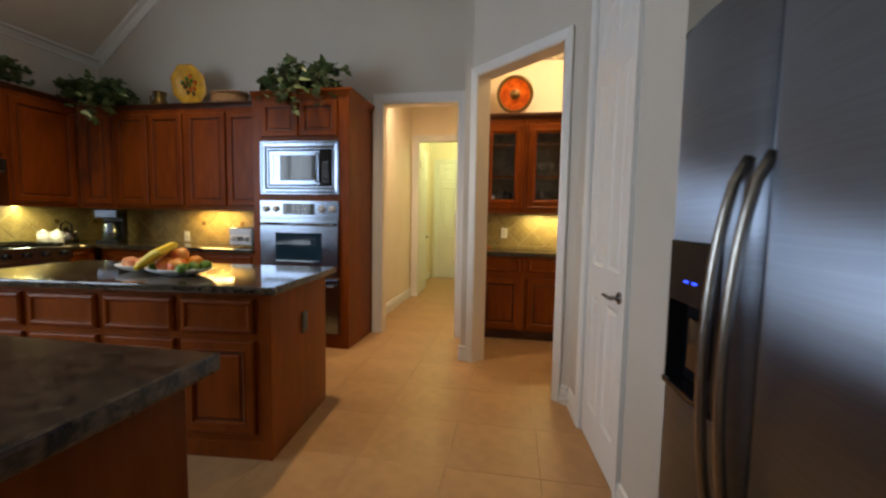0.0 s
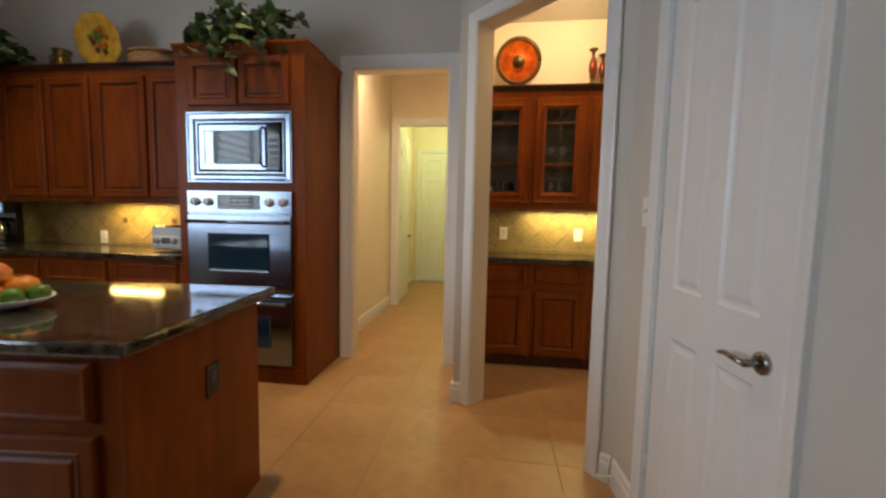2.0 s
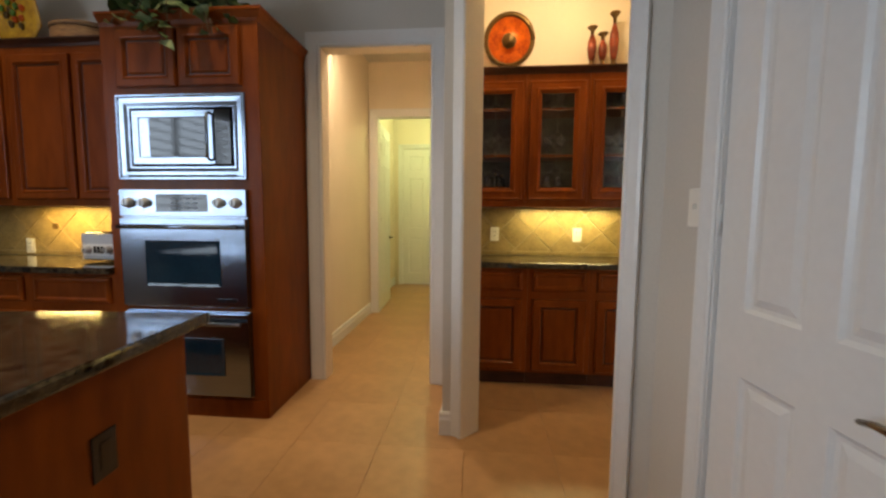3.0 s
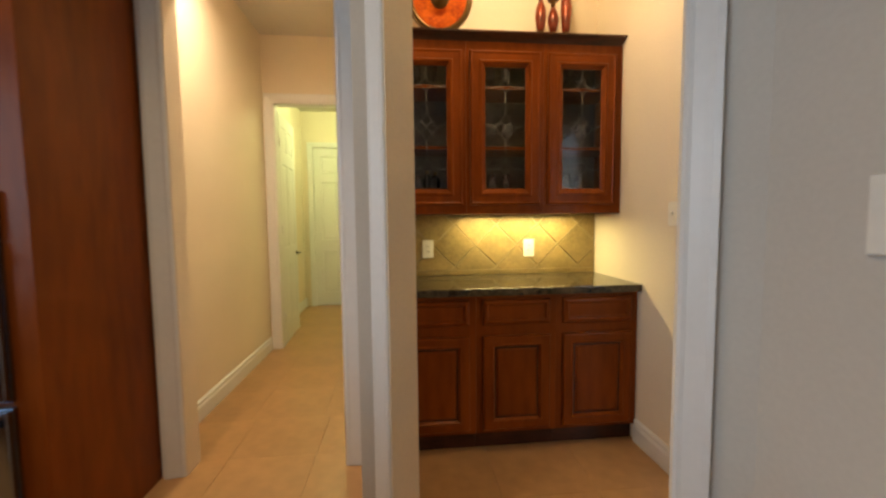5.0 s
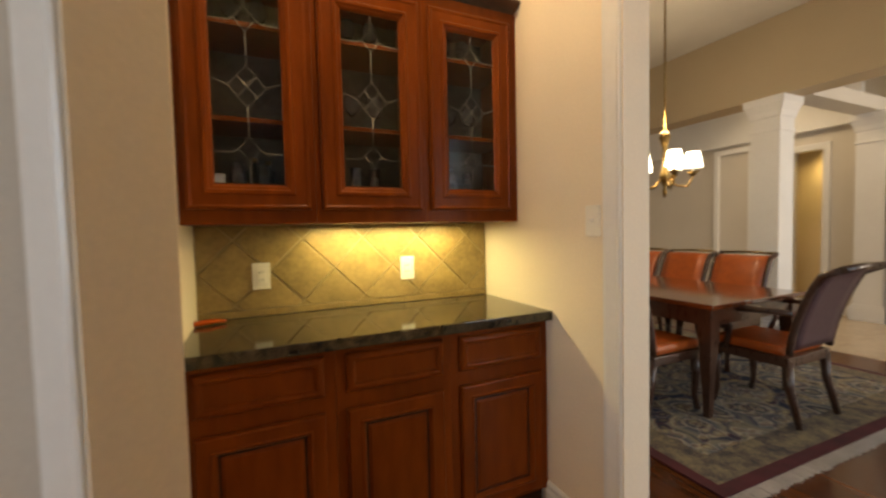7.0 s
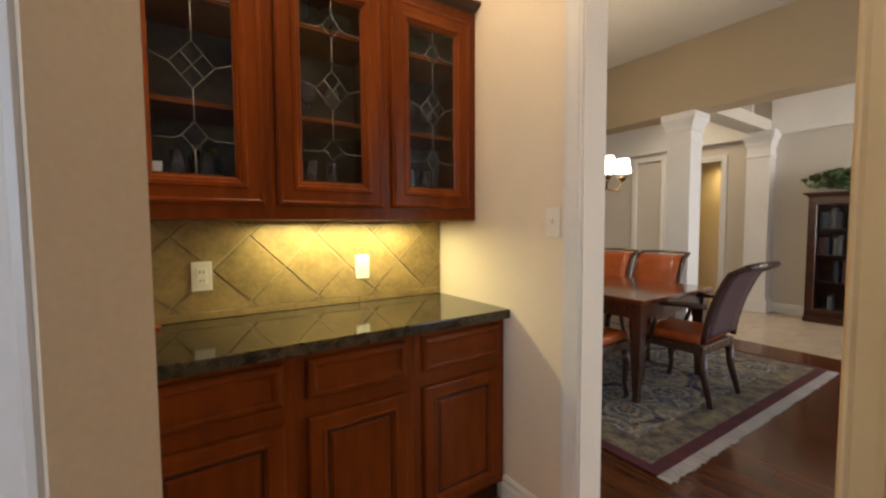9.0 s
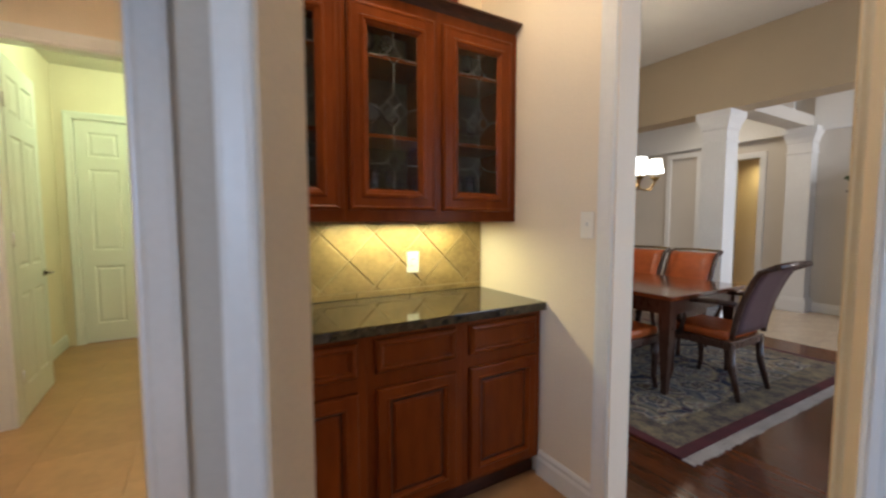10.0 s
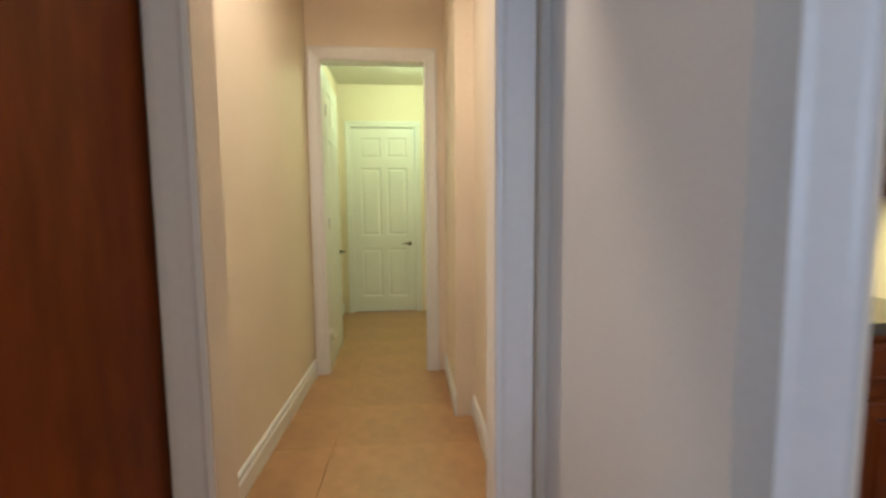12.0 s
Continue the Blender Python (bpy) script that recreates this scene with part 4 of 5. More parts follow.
solo("kitchen_worktop", boxes((-4.195, 2.18, 0.865, -3.56, 2.83, 0.905), bevel=0.006), GRANITE, "polished black granite counter beside the range", "worktop")
rg = thing("gas_range", at(-3.545, 3.745, 0, 90), "stainless steel gas range with black knobs and grates", "range")
part("body", boxes((-0.905, 0, 0.08, -0.005, 0.62, 0.905), bevel=0.004), STEEL, rg)
part("front_rail", boxes((-0.905, -0.05, 0.79, -0.005, 0.0, 0.915), bevel=0.012), STEEL, rg)
part("oven_door", boxes((-0.895, -0.022, 0.20, -0.015, 0.0, 0.76), bevel=0.006), STEEL, rg)
for k in range(6):
    knob_at(rg, -0.09 - k * 0.145, -0.05, 0.85, 0.024, BLACK)
for k in range(3):
    part("grate", boxes(*[(-0.895 + k * 0.3 + 0.01, 0.05 + j * 0.12, 0.915, -0.895 + k * 0.3 + 0.28, 0.062 + j * 0.12, 0.94) for j in range(5)], *[(-0.895 + k * 0.3 + 0.02 + j * 0.12, 0.05, 0.906, -0.895 + k * 0.3 + 0.032 + j * 0.12, 0.54, 0.93) for j in range(3)]), BLACK, rg)
splash("backsplash_north", at(0, 4.643, 0), -4.19, -1.787, 0.905, 1.28, 0.14, "tan slate diagonal tile backsplash")
splash("backsplash_west", at(-4.193, 0, 0, 90), 2.2, 4.62, 0.905, 1.28, 0.14, "tan slate diagonal tile backsplash")
for x in (-2.84, -2.35):
    solo("accent_tile", boxes((-0.022, -0.010, -0.022, 0.022, 0.0, 0.022), bevel=0.003), BROWNRIM, "small dark bronze accent tile", "tile", at(x, 4.642, 1.13), "accent tiles", "structure")
outlet(at(-3.06, 4.636, 0.975))
for y in (4.12, 4.52):
    solo("accent_tile", boxes((-0.022, -0.010, -0.022, 0.022, 0.0, 0.022), bevel=0.003), BROWNRIM, "small dark bronze accent tile", "tile", at(-4.192, y, 1.13, 90), "accent tiles", "structure")

# ---- kitchen: things on the counter ----
to = thing("toaster_oven", at(-2.225, 4.26, 0.905), "silver toaster with two dials", "toaster")
part("body", boxes((0, 0, 0.012, 0.30, 0.22, 0.20), bevel=0.02), BLACK, to)
part("front_panel", boxes((0.012, -0.012, 0.02, 0.265, 0.002, 0.19), bevel=0.008), SILVER, to)
part("dial_plate", boxes((0.025, -0.016, 0.045, 0.252, -0.011, 0.125), bevel=0.003), CHINA, to)
for x in (0.065, 0.212):
    knob_at(to, x, -0.016, 0.085, 0.022)
part("button", boxes(*[(0.105 + k * 0.026, -0.020, 0.062, 0.122 + k * 0.026, -0.015, 0.108) for k in range(3)]), BLACK, to)
part("slot", boxes((0.03, 0.05, 0.196, 0.27, 0.08, 0.2015), (0.03, 0.13, 0.196, 0.27, 0.16, 0.2015)), BLACKGLASS, to)
cm = thing("coffee_maker", at(-3.70, 4.30, 0.905, 25), "black and steel drip coffee maker", "coffee maker")
part("base", boxes((-0.10, -0.12, 0, 0.10, 0.12, 0.03), bevel=0.008), BLACK, cm)
part("tower", boxes((-0.10, 0.03, 0.03, 0.10, 0.12, 0.36), bevel=0.008), BLACK, cm)
part("head", boxes((-0.10, -0.12, 0.27, 0.10, 0.028, 0.36), bevel=0.008), STEEL, cm)
cf = part("carafe", lathe(bmesh.new(), [(0.060, 0.032), (0.072, 0.05), (0.075, 0.14), (0.055, 0.20), (0.05, 0.235)], 24, 0, -0.04), STEEL, cm)
part("handle", tube(bmesh.new(), [(0.07, -0.05, 0.20), (0.12, -0.06, 0.19), (0.12, -0.06, 0.10), (0.075, -0.05, 0.07)], 0.009), BLACK, cf)
kt = thing("kettle", at(-4.06, 4.11, 0.906), "chrome kettle standing on the counter", "kettle")
part("body", lathe(bmesh.new(), [(0.085, 0), (0.10, 0.02), (0.095, 0.08), (0.06, 0.13), (0.02, 0.145), (0.015, 0.165)], 24), CHROME, kt)
part("handle", tube(bmesh.new(), [(-0.08, 0, 0.10), (-0.07, 0, 0.19), (0, 0, 0.225), (0.07, 0, 0.19), (0.08, 0, 0.10)], 0.008), BLACK, kt)
part("spout", tube(bmesh.new(), [(0.08, 0, 0.06), (0.13, 0, 0.11), (0.14, 0, 0.13)], [0.02, 0.014, 0.010]), CHROME, kt)
for y in (3.805, 3.925):
    cn = thing("canister", at(-3.93, y, 0.906), "white ceramic canister on the granite counter", "canister", "canisters")
    part("jar", lathe(bmesh.new(), [(0.045, 0), (0.05, 0.01), (0.05, 0.11)], 20), CHINA, cn)
    part("lid", lathe(bmesh.new(), [(0.052, 0.11), (0.052, 0.122), (0.02, 0.132), (0.008, 0.148)], 20), CHINA, cn)

# ---- kitchen: things over the cabinets ----
DECK = 2.345
pl = thing("display_plate", at(-2.765, 4.46, DECK + 0.02, 0, 12), "octagonal yellow glazed plate with a fruit motif", "plate")
bm = bmesh.new()
lathe(bm, [(0.11, -0.006), (0.15, 0.0), (0.215, 0.016), (0.222, 0.022), (0.21, 0.026), (0.145, 0.010), (0.01, 0.008)], 8)
bmesh.ops.rotate(bm, cent=(0, 0, 0), matrix=Euler((0, 0, radians(22.5))).to_matrix(), verts=bm.verts)
bmesh.ops.rotate(bm, cent=(0, 0, 0), matrix=Euler((radians(90), 0, 0)).to_matrix(), verts=bm.verts)
bmesh.ops.translate(bm, vec=(0, 0, 0.23), verts=bm.verts)
part("dish", bm, YELLOWGLAZE, pl)
rnd = random.Random(4)
for k in range(12):
    a, d = k * 2.4, 0.028 * math.sqrt(k)
    part("motif", lathe(bmesh.new(), [(0.024, 0), (0.016, 0.006)], 7), [LIME, BROWNRIM, REDGLAZE][k % 3], pl).matrix_basis = at(d * math.cos(a), -0.014, 0.23 + d * math.sin(a), 0, 90)
jug = thing("pitcher", at(-3.21, 4.48, DECK), "small antique brass pitcher", "pitcher")
part("body", lathe(bmesh.new(), [(0.05, 0), (0.075, 0.015), (0.085, 0.07), (0.06, 0.13), (0.05, 0.16), (0.072, 0.21), (0.060, 0.208)], 24), BRASS, jug)
part("handle", tube(bmesh.new(), [(-0.055, 0, 0.19), (-0.12, 0, 0.17), (-0.115, 0, 0.10), (-0.075, 0, 0.06)], 0.007), BRASS, jug)
bk = thing("basket", at(-2.37, 4.50, DECK), "oval brown woven basket", "basket")
part("body", lathe(bmesh.new(), [(0.185, 0), (0.20, 0.01), (0.205, 0.15)], 32, squash=0.6), BASKET, bk)
part("lid", lathe(bmesh.new(), [(0.212, 0.15), (0.212, 0.176), (0.14, 0.188), (0.01, 0.192)], 32, squash=0.6), BASKET, bk)
ivy(at(-1.36, 4.21, 2.37), 0.56, 0.34, 0.27, 900, "bushy green variegated ivy on the oven cabinet", 3, 0.58, 0.09, 0.45)
ivy(at(-3.80, 4.26, DECK), 0.52, 0.40, 0.28, 820, "trailing dark green ivy in the cabinet corner", 5, 0.9, 0.08, 0.08)
ivy(at(-4.0, 3.35, DECK), 0.22, 0.50, 0.28, 420, "trailing dark green ivy above the hood", 6, 0.1, 0.07, 0.05)

# ---- kitchen: closet door and refrigerator ----
six_panel("door_1", 0.610, 2.44, WP @ at(0.2945, 0.008, 0.008), "closed white six-panel closet door", TRIM, None, 0.885)
outlet(WP @ at(0.192, -0.0005, 1.265), "white light switch on the wall beside the closet", "light_switch")
ds = solo("door_stop", tube(bmesh.new(), [(0, 0, 0), (0, -0.01, 0), (0, -0.012, 0), (0, -0.065, 0), (0, -0.067, 0), (0, -0.08, 0)], [0.014, 0.014, 0.006, 0.006, 0.009, 0.008], 10), TRIM, "white spring door stop on the baseboard", "door stop", WP @ at(0.05, -0.016, 0.07))
fr = thing("refrigerator", at(1.120, 1.865, 0, -85.4), "stainless steel side-by-side refrigerator with ice dispenser", "refrigerator")
part("case", boxes((0.004, 0.075, 0.03, 0.916, 0.74, 1.735), bevel=0.004), BLACK, fr)
part("kick_grille", boxes((0.01, 0.06, 0.0, 0.91, 0.09, 0.075)), BLACK, fr)


def bowed_door(x0, x1, z0, z1, bow, hole=None):
    bm = bmesh.new()
    xs = sorted({*[x0 + (x1 - x0) * i / 14 for i in range(15)], *(hole[:2] if hole else ())})
    zs = sorted({z0, z0 + 0.006, z1 - 0.006, z1, *(hole[2:] if hole else ())})

    def yy(x, z):
        f = (2 * (x - x0) / (x1 - x0) - 1)
        return -bow * (1 - f * f) + (0.008 if z in (z0, z1) else 0.0) + (0.010 if abs(f) > 0.999 else 0)
    g = {(x, z): bm.verts.new((x, yy(x, z), z)) for x in xs for z in zs}
    for a, b in zip(xs, xs[1:]):
        for c, d in zip(zs, zs[1:]):
            if hole and a >= hole[0] and b <= hole[1] and c >= hole[2] and d <= hole[3]:
                continue
            bm.faces.new((g[a, c], g[b, c], g[b, d], g[a, d])).smooth = True
    back = [bm.verts.new((x, 0.07, z)) for x, z in ((x0, z0), (x1, z0), (x1, z1), (x0, z1))]
    bm.faces.new([g[x, z0] for x in xs] + [back[1], back[0]])
    bm.faces.new([g[x, z1] for x in xs] + [back[2], back[3]])
    bm.faces.new([g[x0, z] for z in zs] + [back[3], back[0]])
    bm.faces.new([g[x1, z] for z in zs] + [back[2], back[1]])
    bm.faces.new(back)
    uv = bm.loops.layers.uv.new("UVMap")
    for f in bm.faces:
        for lp in f.loops:
            lp[uv].uv = (lp.vert.co.x, lp.vert.co.z)
    return bm


HOLE = (0.045, 0.295, 0.775, 1.185)
fz = part("freezer_door", bowed_door(0.004, 0.376, 0.08, 1.745, 0.030, HOLE), STEEL_SIDE, fr)
fd = part("fridge_door", bowed_door(0.382, 0.916, 0.08, 1.745, 0.048), STEEL_SIDE, fr)
for door, x, b in ((fz, 0.345, 0.0), (fd, 0.415, 0.0)):
    pts = [(x, -0.012 - 0.066 * math.sin(math.pi * k / 16) ** 0.55, 0.50 + 0.87 * k / 16) for k in range(17)]
    part("handle", tube(bmesh.new(), pts, 0.012, 12), CHROME, door, "curved satin metal handle")
dp = part("dispenser", boxes((0.046, 0.03, 0.776, 0.294, 0.066, 1.184)), BLACKMATT, fr, "black ice and water dispenser")
part("cheek", boxes((0.046, -0.020, 0.776, 0.056, 0.0295, 1.184)), BLACKMATT, dp)
part("cheek", boxes((0.284, -0.024, 0.776, 0.294, 0.0295, 1.184)), BLACKMATT, dp)
part("control_panel", boxes((0.0565, -0.024, 1.02, 0.2835, 0.0295, 1.184), bevel=0.003), BLACKMATT, dp)
part("tray", boxes((0.05, -0.030, 0.776, 0.29, 0.03, 0.795), bevel=0.006), BLACKGLASS, dp)
for x in (0.14, 0.18):
    part("indicator", boxes((x, -0.0265, 1.076, x + 0.017, -0.0235, 1.082)), BLUELED, dp, "lit blue indicator")
part("paddle", boxes((0.12, 0.0, 0.84, 0.22, 0.012, 0.98), bevel=0.004), BLACKGLASS, dp)
part("hinge_cap", boxes((0.01, 0.0, 1.746, 0.08, 0.09, 1.765), bevel=0.004), BLACK, fr)

# ---- hall ----
six_panel("door_2", 0.715, 2.360, at(-0.822, 6.815, 0.008, 93), "open white six-panel door standing against the side", TRIM, None, 0.90)
six_panel("door_3", 0.782, 2.345, at(-0.901, 8.765, 0.008), "closed white six-panel door at the far end", TRIM, None, 0.88)
solo("smoke_detector", lathe(bmesh.new(), [(0.055, 0), (0.06, -0.015), (0.05, -0.032), (0.02, -0.035)], 24), PLASTIC, "white round smoke detector on the ceiling", "detector", at(-0.1, 6.2, 3.05))

# ---- butler's pantry ----
BX = (0.306, 0.772, 1.217, 1.686)
for k in range(3):
    base_unit(BX[k], BX[k + 1], at(0, 4.688, 0), "cherry wood bar base cabinet with drawer and door", depth=0.52, group="bar base cabinets", toe=0.03, mid=0.672)
solo("bar_worktop", boxes((0.306, 4.643, 0.865, 1.686, 5.207, 0.905), bevel=0.004), GRANITE, "polished black granite bar counter", "worktop")
splash("backsplash_bar", at(0, 5.208, 0), 0.306, 1.686, 0.905, 1.30, 0.14, "tan slate diagonal tile backsplash")
outlet(at(0.552, 5.202, 1.080))
outlet(at(1.226, 5.202, 1.078))
outlet(WBE @ at(5.35 - 4.41, -0.0005, 1.285), "white light switch beside the cased opening", "light_switch")
UX = (0.306, 0.757, 1.212, 1.688)


def lead(door, x0, x1, z0, z1, y):
    """Leaded tracery: a stem with three lozenges, the middle one quartered, and side ties."""
    c, h, w = (x0 + x1) / 2, z1 - z0, x1 - x0

    def line(*pts):
        part("lead_came", tube(bmesh.new(), [(px, y, pz) for px, pz in pts], 0.0018, 6), LEAD, door)
    for zc, r in ((z0 + 0.86 * h, 0.035), (z0 + 0.18 * h, 0.035)):
        line((c - r, zc), (c, zc + r * 1.25), (c + r, zc), (c, zc - r * 1.25), (c - r, zc))
        line((x0, zc - 0.012), (c - r * 1.6, zc - 0.012), (c - r, zc))
        line((x1, zc - 0.012), (c + r * 1.6, zc - 0.012), (c + r, zc))
    zc, r = z0 + 0.51 * h, 0.062
    line((c - r, zc), (c, zc + r * 1.2), (c + r, zc), (c, zc - r * 1.2), (c - r, zc))
    line((c - r / 2, zc + r * 0.6), (c + r / 2, zc - r * 0.6))
    line((c + r / 2, zc + r * 0.6), (c - r / 2, zc - r * 0.6))
    line((x0, zc + 0.02), (c - r, zc))
    line((x1, zc + 0.02), (c + r, zc))
    for a, b in ((z0, z0 + 0.18 * h - 0.044), (z0 + 0.18 * h + 0.044, zc - r * 1.2), (zc + r * 1.2, z0 + 0.86 * h - 0.044), (z0 + 0.86 * h + 0.044, z1)):
        line((c, a), (c, b))


def stem_glass(x, y, z, h=0.15, r=0.034):
    bm = bmesh.new()
    lathe(bm, [(r * 0.9, 0), (r * 0.9, 0.003), (0.005, 0.008), (0.0045, h * 0.45), (r * 0.7, h * 0.55), (r, h * 0.75), (r * 0.85, h), (r * 0.80, h), (r * 0.92, h * 0.75), (r * 0.6, h * 0.58), (0.002, h * 0.52)], 16)
    return solo("wine_glass", bm, CRYSTAL, "clear stemmed glass on a cabinet shelf", "glass", at(x, y, z), "glasses in the bar cabinet")


def tumbler(x, y, z, h=0.085, r=0.024):
    bm = bmesh.new()
    lathe(bm, [(r * 0.85, 0), (r, h), (r * 0.93, h), (r * 0.8, 0.008), (0.002, 0.008)], 16)
    return solo("tumbler", bm, TUMBLER, "clear tumbler on a cabinet shelf", "glass", at(x, y, z), "glasses in the bar cabinet")


SHELVES = (1.452, 1.692, 2.035)
for k in range(3):
    x0, x1 = UX[k], UX[k + 1]
    w = x1 - x0
    e = thing("glazed_cabinet", at(x0, 4.897, 0), "cherry wood wall cabinet with a leaded glass door", "cabinet", "glazed bar cabinets")
    part("body", boxes((0.0005, 0, 1.30, 0.02, 0.311, 2.268), (w - 0.02, 0, 1.30, w - 0.0005, 0.311, 2.268), (0.02, 0, 1.30, w - 0.02, 0.311, 1.322), (0.02, 0, 2.24, w - 0.02, 0.311, 2.268), (0.02, 0.300, 1.322, w - 0.02, 0.311, 2.24)), [CHERRY], e)
    part("back_panel", boxes((0.02, 0.291, 1.322, w - 0.02, 0.299, 2.24)), CABINSIDE, e)
    for z in SHELVES:
        part("shelf", boxes((0.021, 0.03, z - 0.018, w - 0.021, 0.290, z), bevel=0.002), CHERRY, e)
    part("face_frame", boxes((0.0005, -0.004, 1.30, 0.045, -0.0005, 2.268), (w - 0.045, -0.004, 1.30, w - 0.0005, -0.0005, 2.268), (0.045, -0.004, 1.30, w - 0.045, -0.0005, 1.41), (0.045, -0.004, 2.16, w - 0.045, -0.0005, 2.268)), CHERRY, e)
    a, b = 0.022, w - (0.022 if k < 2 else 0.045)
    dr = part("door", open_frame(a, b, 1.352, 2.215, -0.026, LEAFFRAME), CHERRY, e)
    part("pane", boxes((a + 0.087, -0.012, 1.438, b - 0.087, -0.009, 2.128)), GLASS, dr, "wavy clear glass pane").visible_shadow = False
    lead(dr, a + 0.091, b - 0.091, 1.444, 2.118, -0.016)
    gx = (x0 + x1) / 2
    if not k:
        solo("box", boxes((-0.035, -0.02, 0, 0.035, 0.02, 0.042), bevel=0.003), CHINA, "small white box on a cabinet shelf", "box", at(gx - 0.125, 5.02, SHELVES[0]))
    tumbler(gx - 0.045, 5.02, SHELVES[0])
    tumbler(gx + 0.045, 5.04, SHELVES[0])
    if k:
        stem_glass(gx - 0.05, 5.03, SHELVES[1])
        stem_glass(gx + 0.05, 5.03, SHELVES[1])
    stem_glass(gx - 0.05, 5.08, SHELVES[2])
    stem_glass(gx + 0.05, 5.08, SHELVES[2])
solo("bar_cornice", crown_run(bmesh.new(), [(0.306, 4.897, 0, -1), (1.686, 4.897, 0.05, -1), (1.686, 5.205, 0.05, 0)], 2.264, 0.047, 0.050), CHERRY_DARK, "dark stained cornice on the bar cabinets", "cornice")
solo("cabinet_deck", boxes((0.308, 4.897, 2.2685, 1.685, 5.205, 2.282)), CHERRY_DARK, "dark wooden top board over the bar cabinets", "shelf")
ch = thing("charger_plate", at(0.628, 5.085, 2.376, 0, 17), "large red lacquered charger with a bronze rim", "plate")
solo_profile = [(0.06, 0.004), (0.11, 0.0), (0.172, 0.014), (0.176, 0.020), (0.165, 0.022), (0.11, 0.008), (0.055, 0.008), (0.045, 0.016), (0.012, 0.020), (0.004, 0.018)]
bm = lathe(bmesh.new(), solo_profile, 40)
bmesh.ops.rotate(bm, cent=(0, 0, 0), matrix=Euler((radians(90), 0, 0)).to_matrix(), verts=bm.verts)
bmesh.ops.translate(bm, vec=(0, 0, 0.196), verts=bm.verts)
part("dish", bm, REDGLAZE, ch)
bm = bmesh.new()
tube(bm, [(0.170 * math.cos(2 * math.pi * k / 40), -0.018, 0.196 + 0.170 * math.sin(2 * math.pi * k / 40)) for k in range(41)], 0.013, 10)
part("rim_band", bm, BROWNRIM, ch, "dark bronze patterned band")
bm = bmesh.new()
tube(bm, [(0.186 * math.cos(2 * math.pi * k / 40), -0.020, 0.196 + 0.186 * math.sin(2 * math.pi * k / 40)) for k in range(41)], 0.007, 8)
part("rim", bm, BROWNRIM, ch)
part("boss", lathe(bmesh.new(), [(0.055, 0.0), (0.05, 0.008), (0.028, 0.012), (0.02, 0.022), (0.004, 0.026)], 24), BROWNRIM, ch).matrix_basis = at(0, -0.008, 0.196, 0, 90)
bm = boxes((0.30, 5.035, 2.282, 1.66, 5.20, 2.374), bevel=0.003)
solo("riser_board", bm, CHERRY_DARK, "dark wooden riser on top of the bar cabinets", "shelf")
for x, h in ((1.262, 0.30), (1.342, 0.25), (1.425, 0.40)):
    c = thing("candlestick", at(x, 5.095, 2.374), "turned red and bronze candlestick", "candlestick", "candlesticks")
    part("foot", lathe(bmesh.new(), [(0.042, 0), (0.044, 0.008), (0.030, 0.02), (0.014, 0.035), (0.020, 0.05)], 20), BROWNRIM, c)
    part("stem", lathe(bmesh.new(), [(0.018, 0.05), (0.026, 0.08), (0.034, h * 0.45), (0.030, h * 0.62), (0.012, h * 0.80)], 20), CANDLEGLAZE, c)
    part("cup", lathe(bmesh.new(), [(0.012, h * 0.80), (0.014, h * 0.90), (0.034, h * 0.965), (0.038, h * 0.985), (0.036, h), (0.016, h), (0.010, h * 0.96)], 20), BROWNRIM, c)
BOTTLE = material("dark_bottle_glass", (0.010, 0.012, 0.010), 0.06, var=0.1, bump=0)
for x, h in ((0.545, 0.115), (0.595, 0.105)):
    bt = thing("bottle", at(x, 5.06, SHELVES[0]), "small dark glass bottle on a cabinet shelf", "bottle", "bottles in the bar cabinet")
    part("body", lathe(bmesh.new(), [(0.026, 0), (0.028, 0.006), (0.028, h * 0.58), (0.020, h * 0.68), (0.010, h * 0.76), (0.010, h * 0.93)], 18), BOTTLE, bt)
    part("cap", lathe(bmesh.new(), [(0.013, h * 0.84), (0.013, h), (0.009, h)], 14), BRASS, bt, "gold cap")
rd = solo("corkscrew", tube(bmesh.new(), [(0, 0, 0.012), (0.05, 0.0, 0.016), (0.07, 0.02, 0.014), (0.11, 0.01, 0.012)], [0.011, 0.012, 0.010, 0.006], 8), REDGLAZE, "small red corkscrew lying on the counter", "corkscrew", at(0.305, 5.10, 0.904))

# ---- dining room ----
tb = thing("dining_table", at(3.085, 4.825, 0.012), "long polished mahogany dining table", "table")
part("tabletop", boxes((0, 0, 0.715, 1.08, 2.24, 0.748), bevel=0.008), TABLEWOOD, tb)
part("apron", boxes((0.05, 0.05, 0.60, 1.03, 0.075, 0.715), (0.05, 2.165, 0.60, 1.03, 2.19, 0.715), (0.05, 0.075, 0.60, 0.075, 2.165, 0.715), (1.005, 0.075, 0.60, 1.03, 2.165, 0.715)), DARKCHAIR, tb)
for x in (0.075, 1.005):
    for y in (0.075, 2.165):
        bm = bmesh.new()
        for z0_, z1_, r0, r1 in ((0.0, 0.05, 0.020, 0.020), (0.05, 0.50, 0.020, 0.040), (0.50, 0.715, 0.043, 0.043)):
            v = [bm.verts.new((x + sx * r, y + sy * r, z)) for z, r in ((z0_, r0), (z1_, r1)) for sx, sy in ((-1, -1), (1, -1), (1, 1), (-1, 1))]
            for f in ((3, 2, 1, 0), (4, 5, 6, 7), (0, 1, 5, 4), (1, 2, 6, 5), (2, 3, 7, 6), (3, 0, 4, 7)):
                bm.faces.new([v[i] for i in f])
        part("leg", bm, DARKCHAIR, tb)


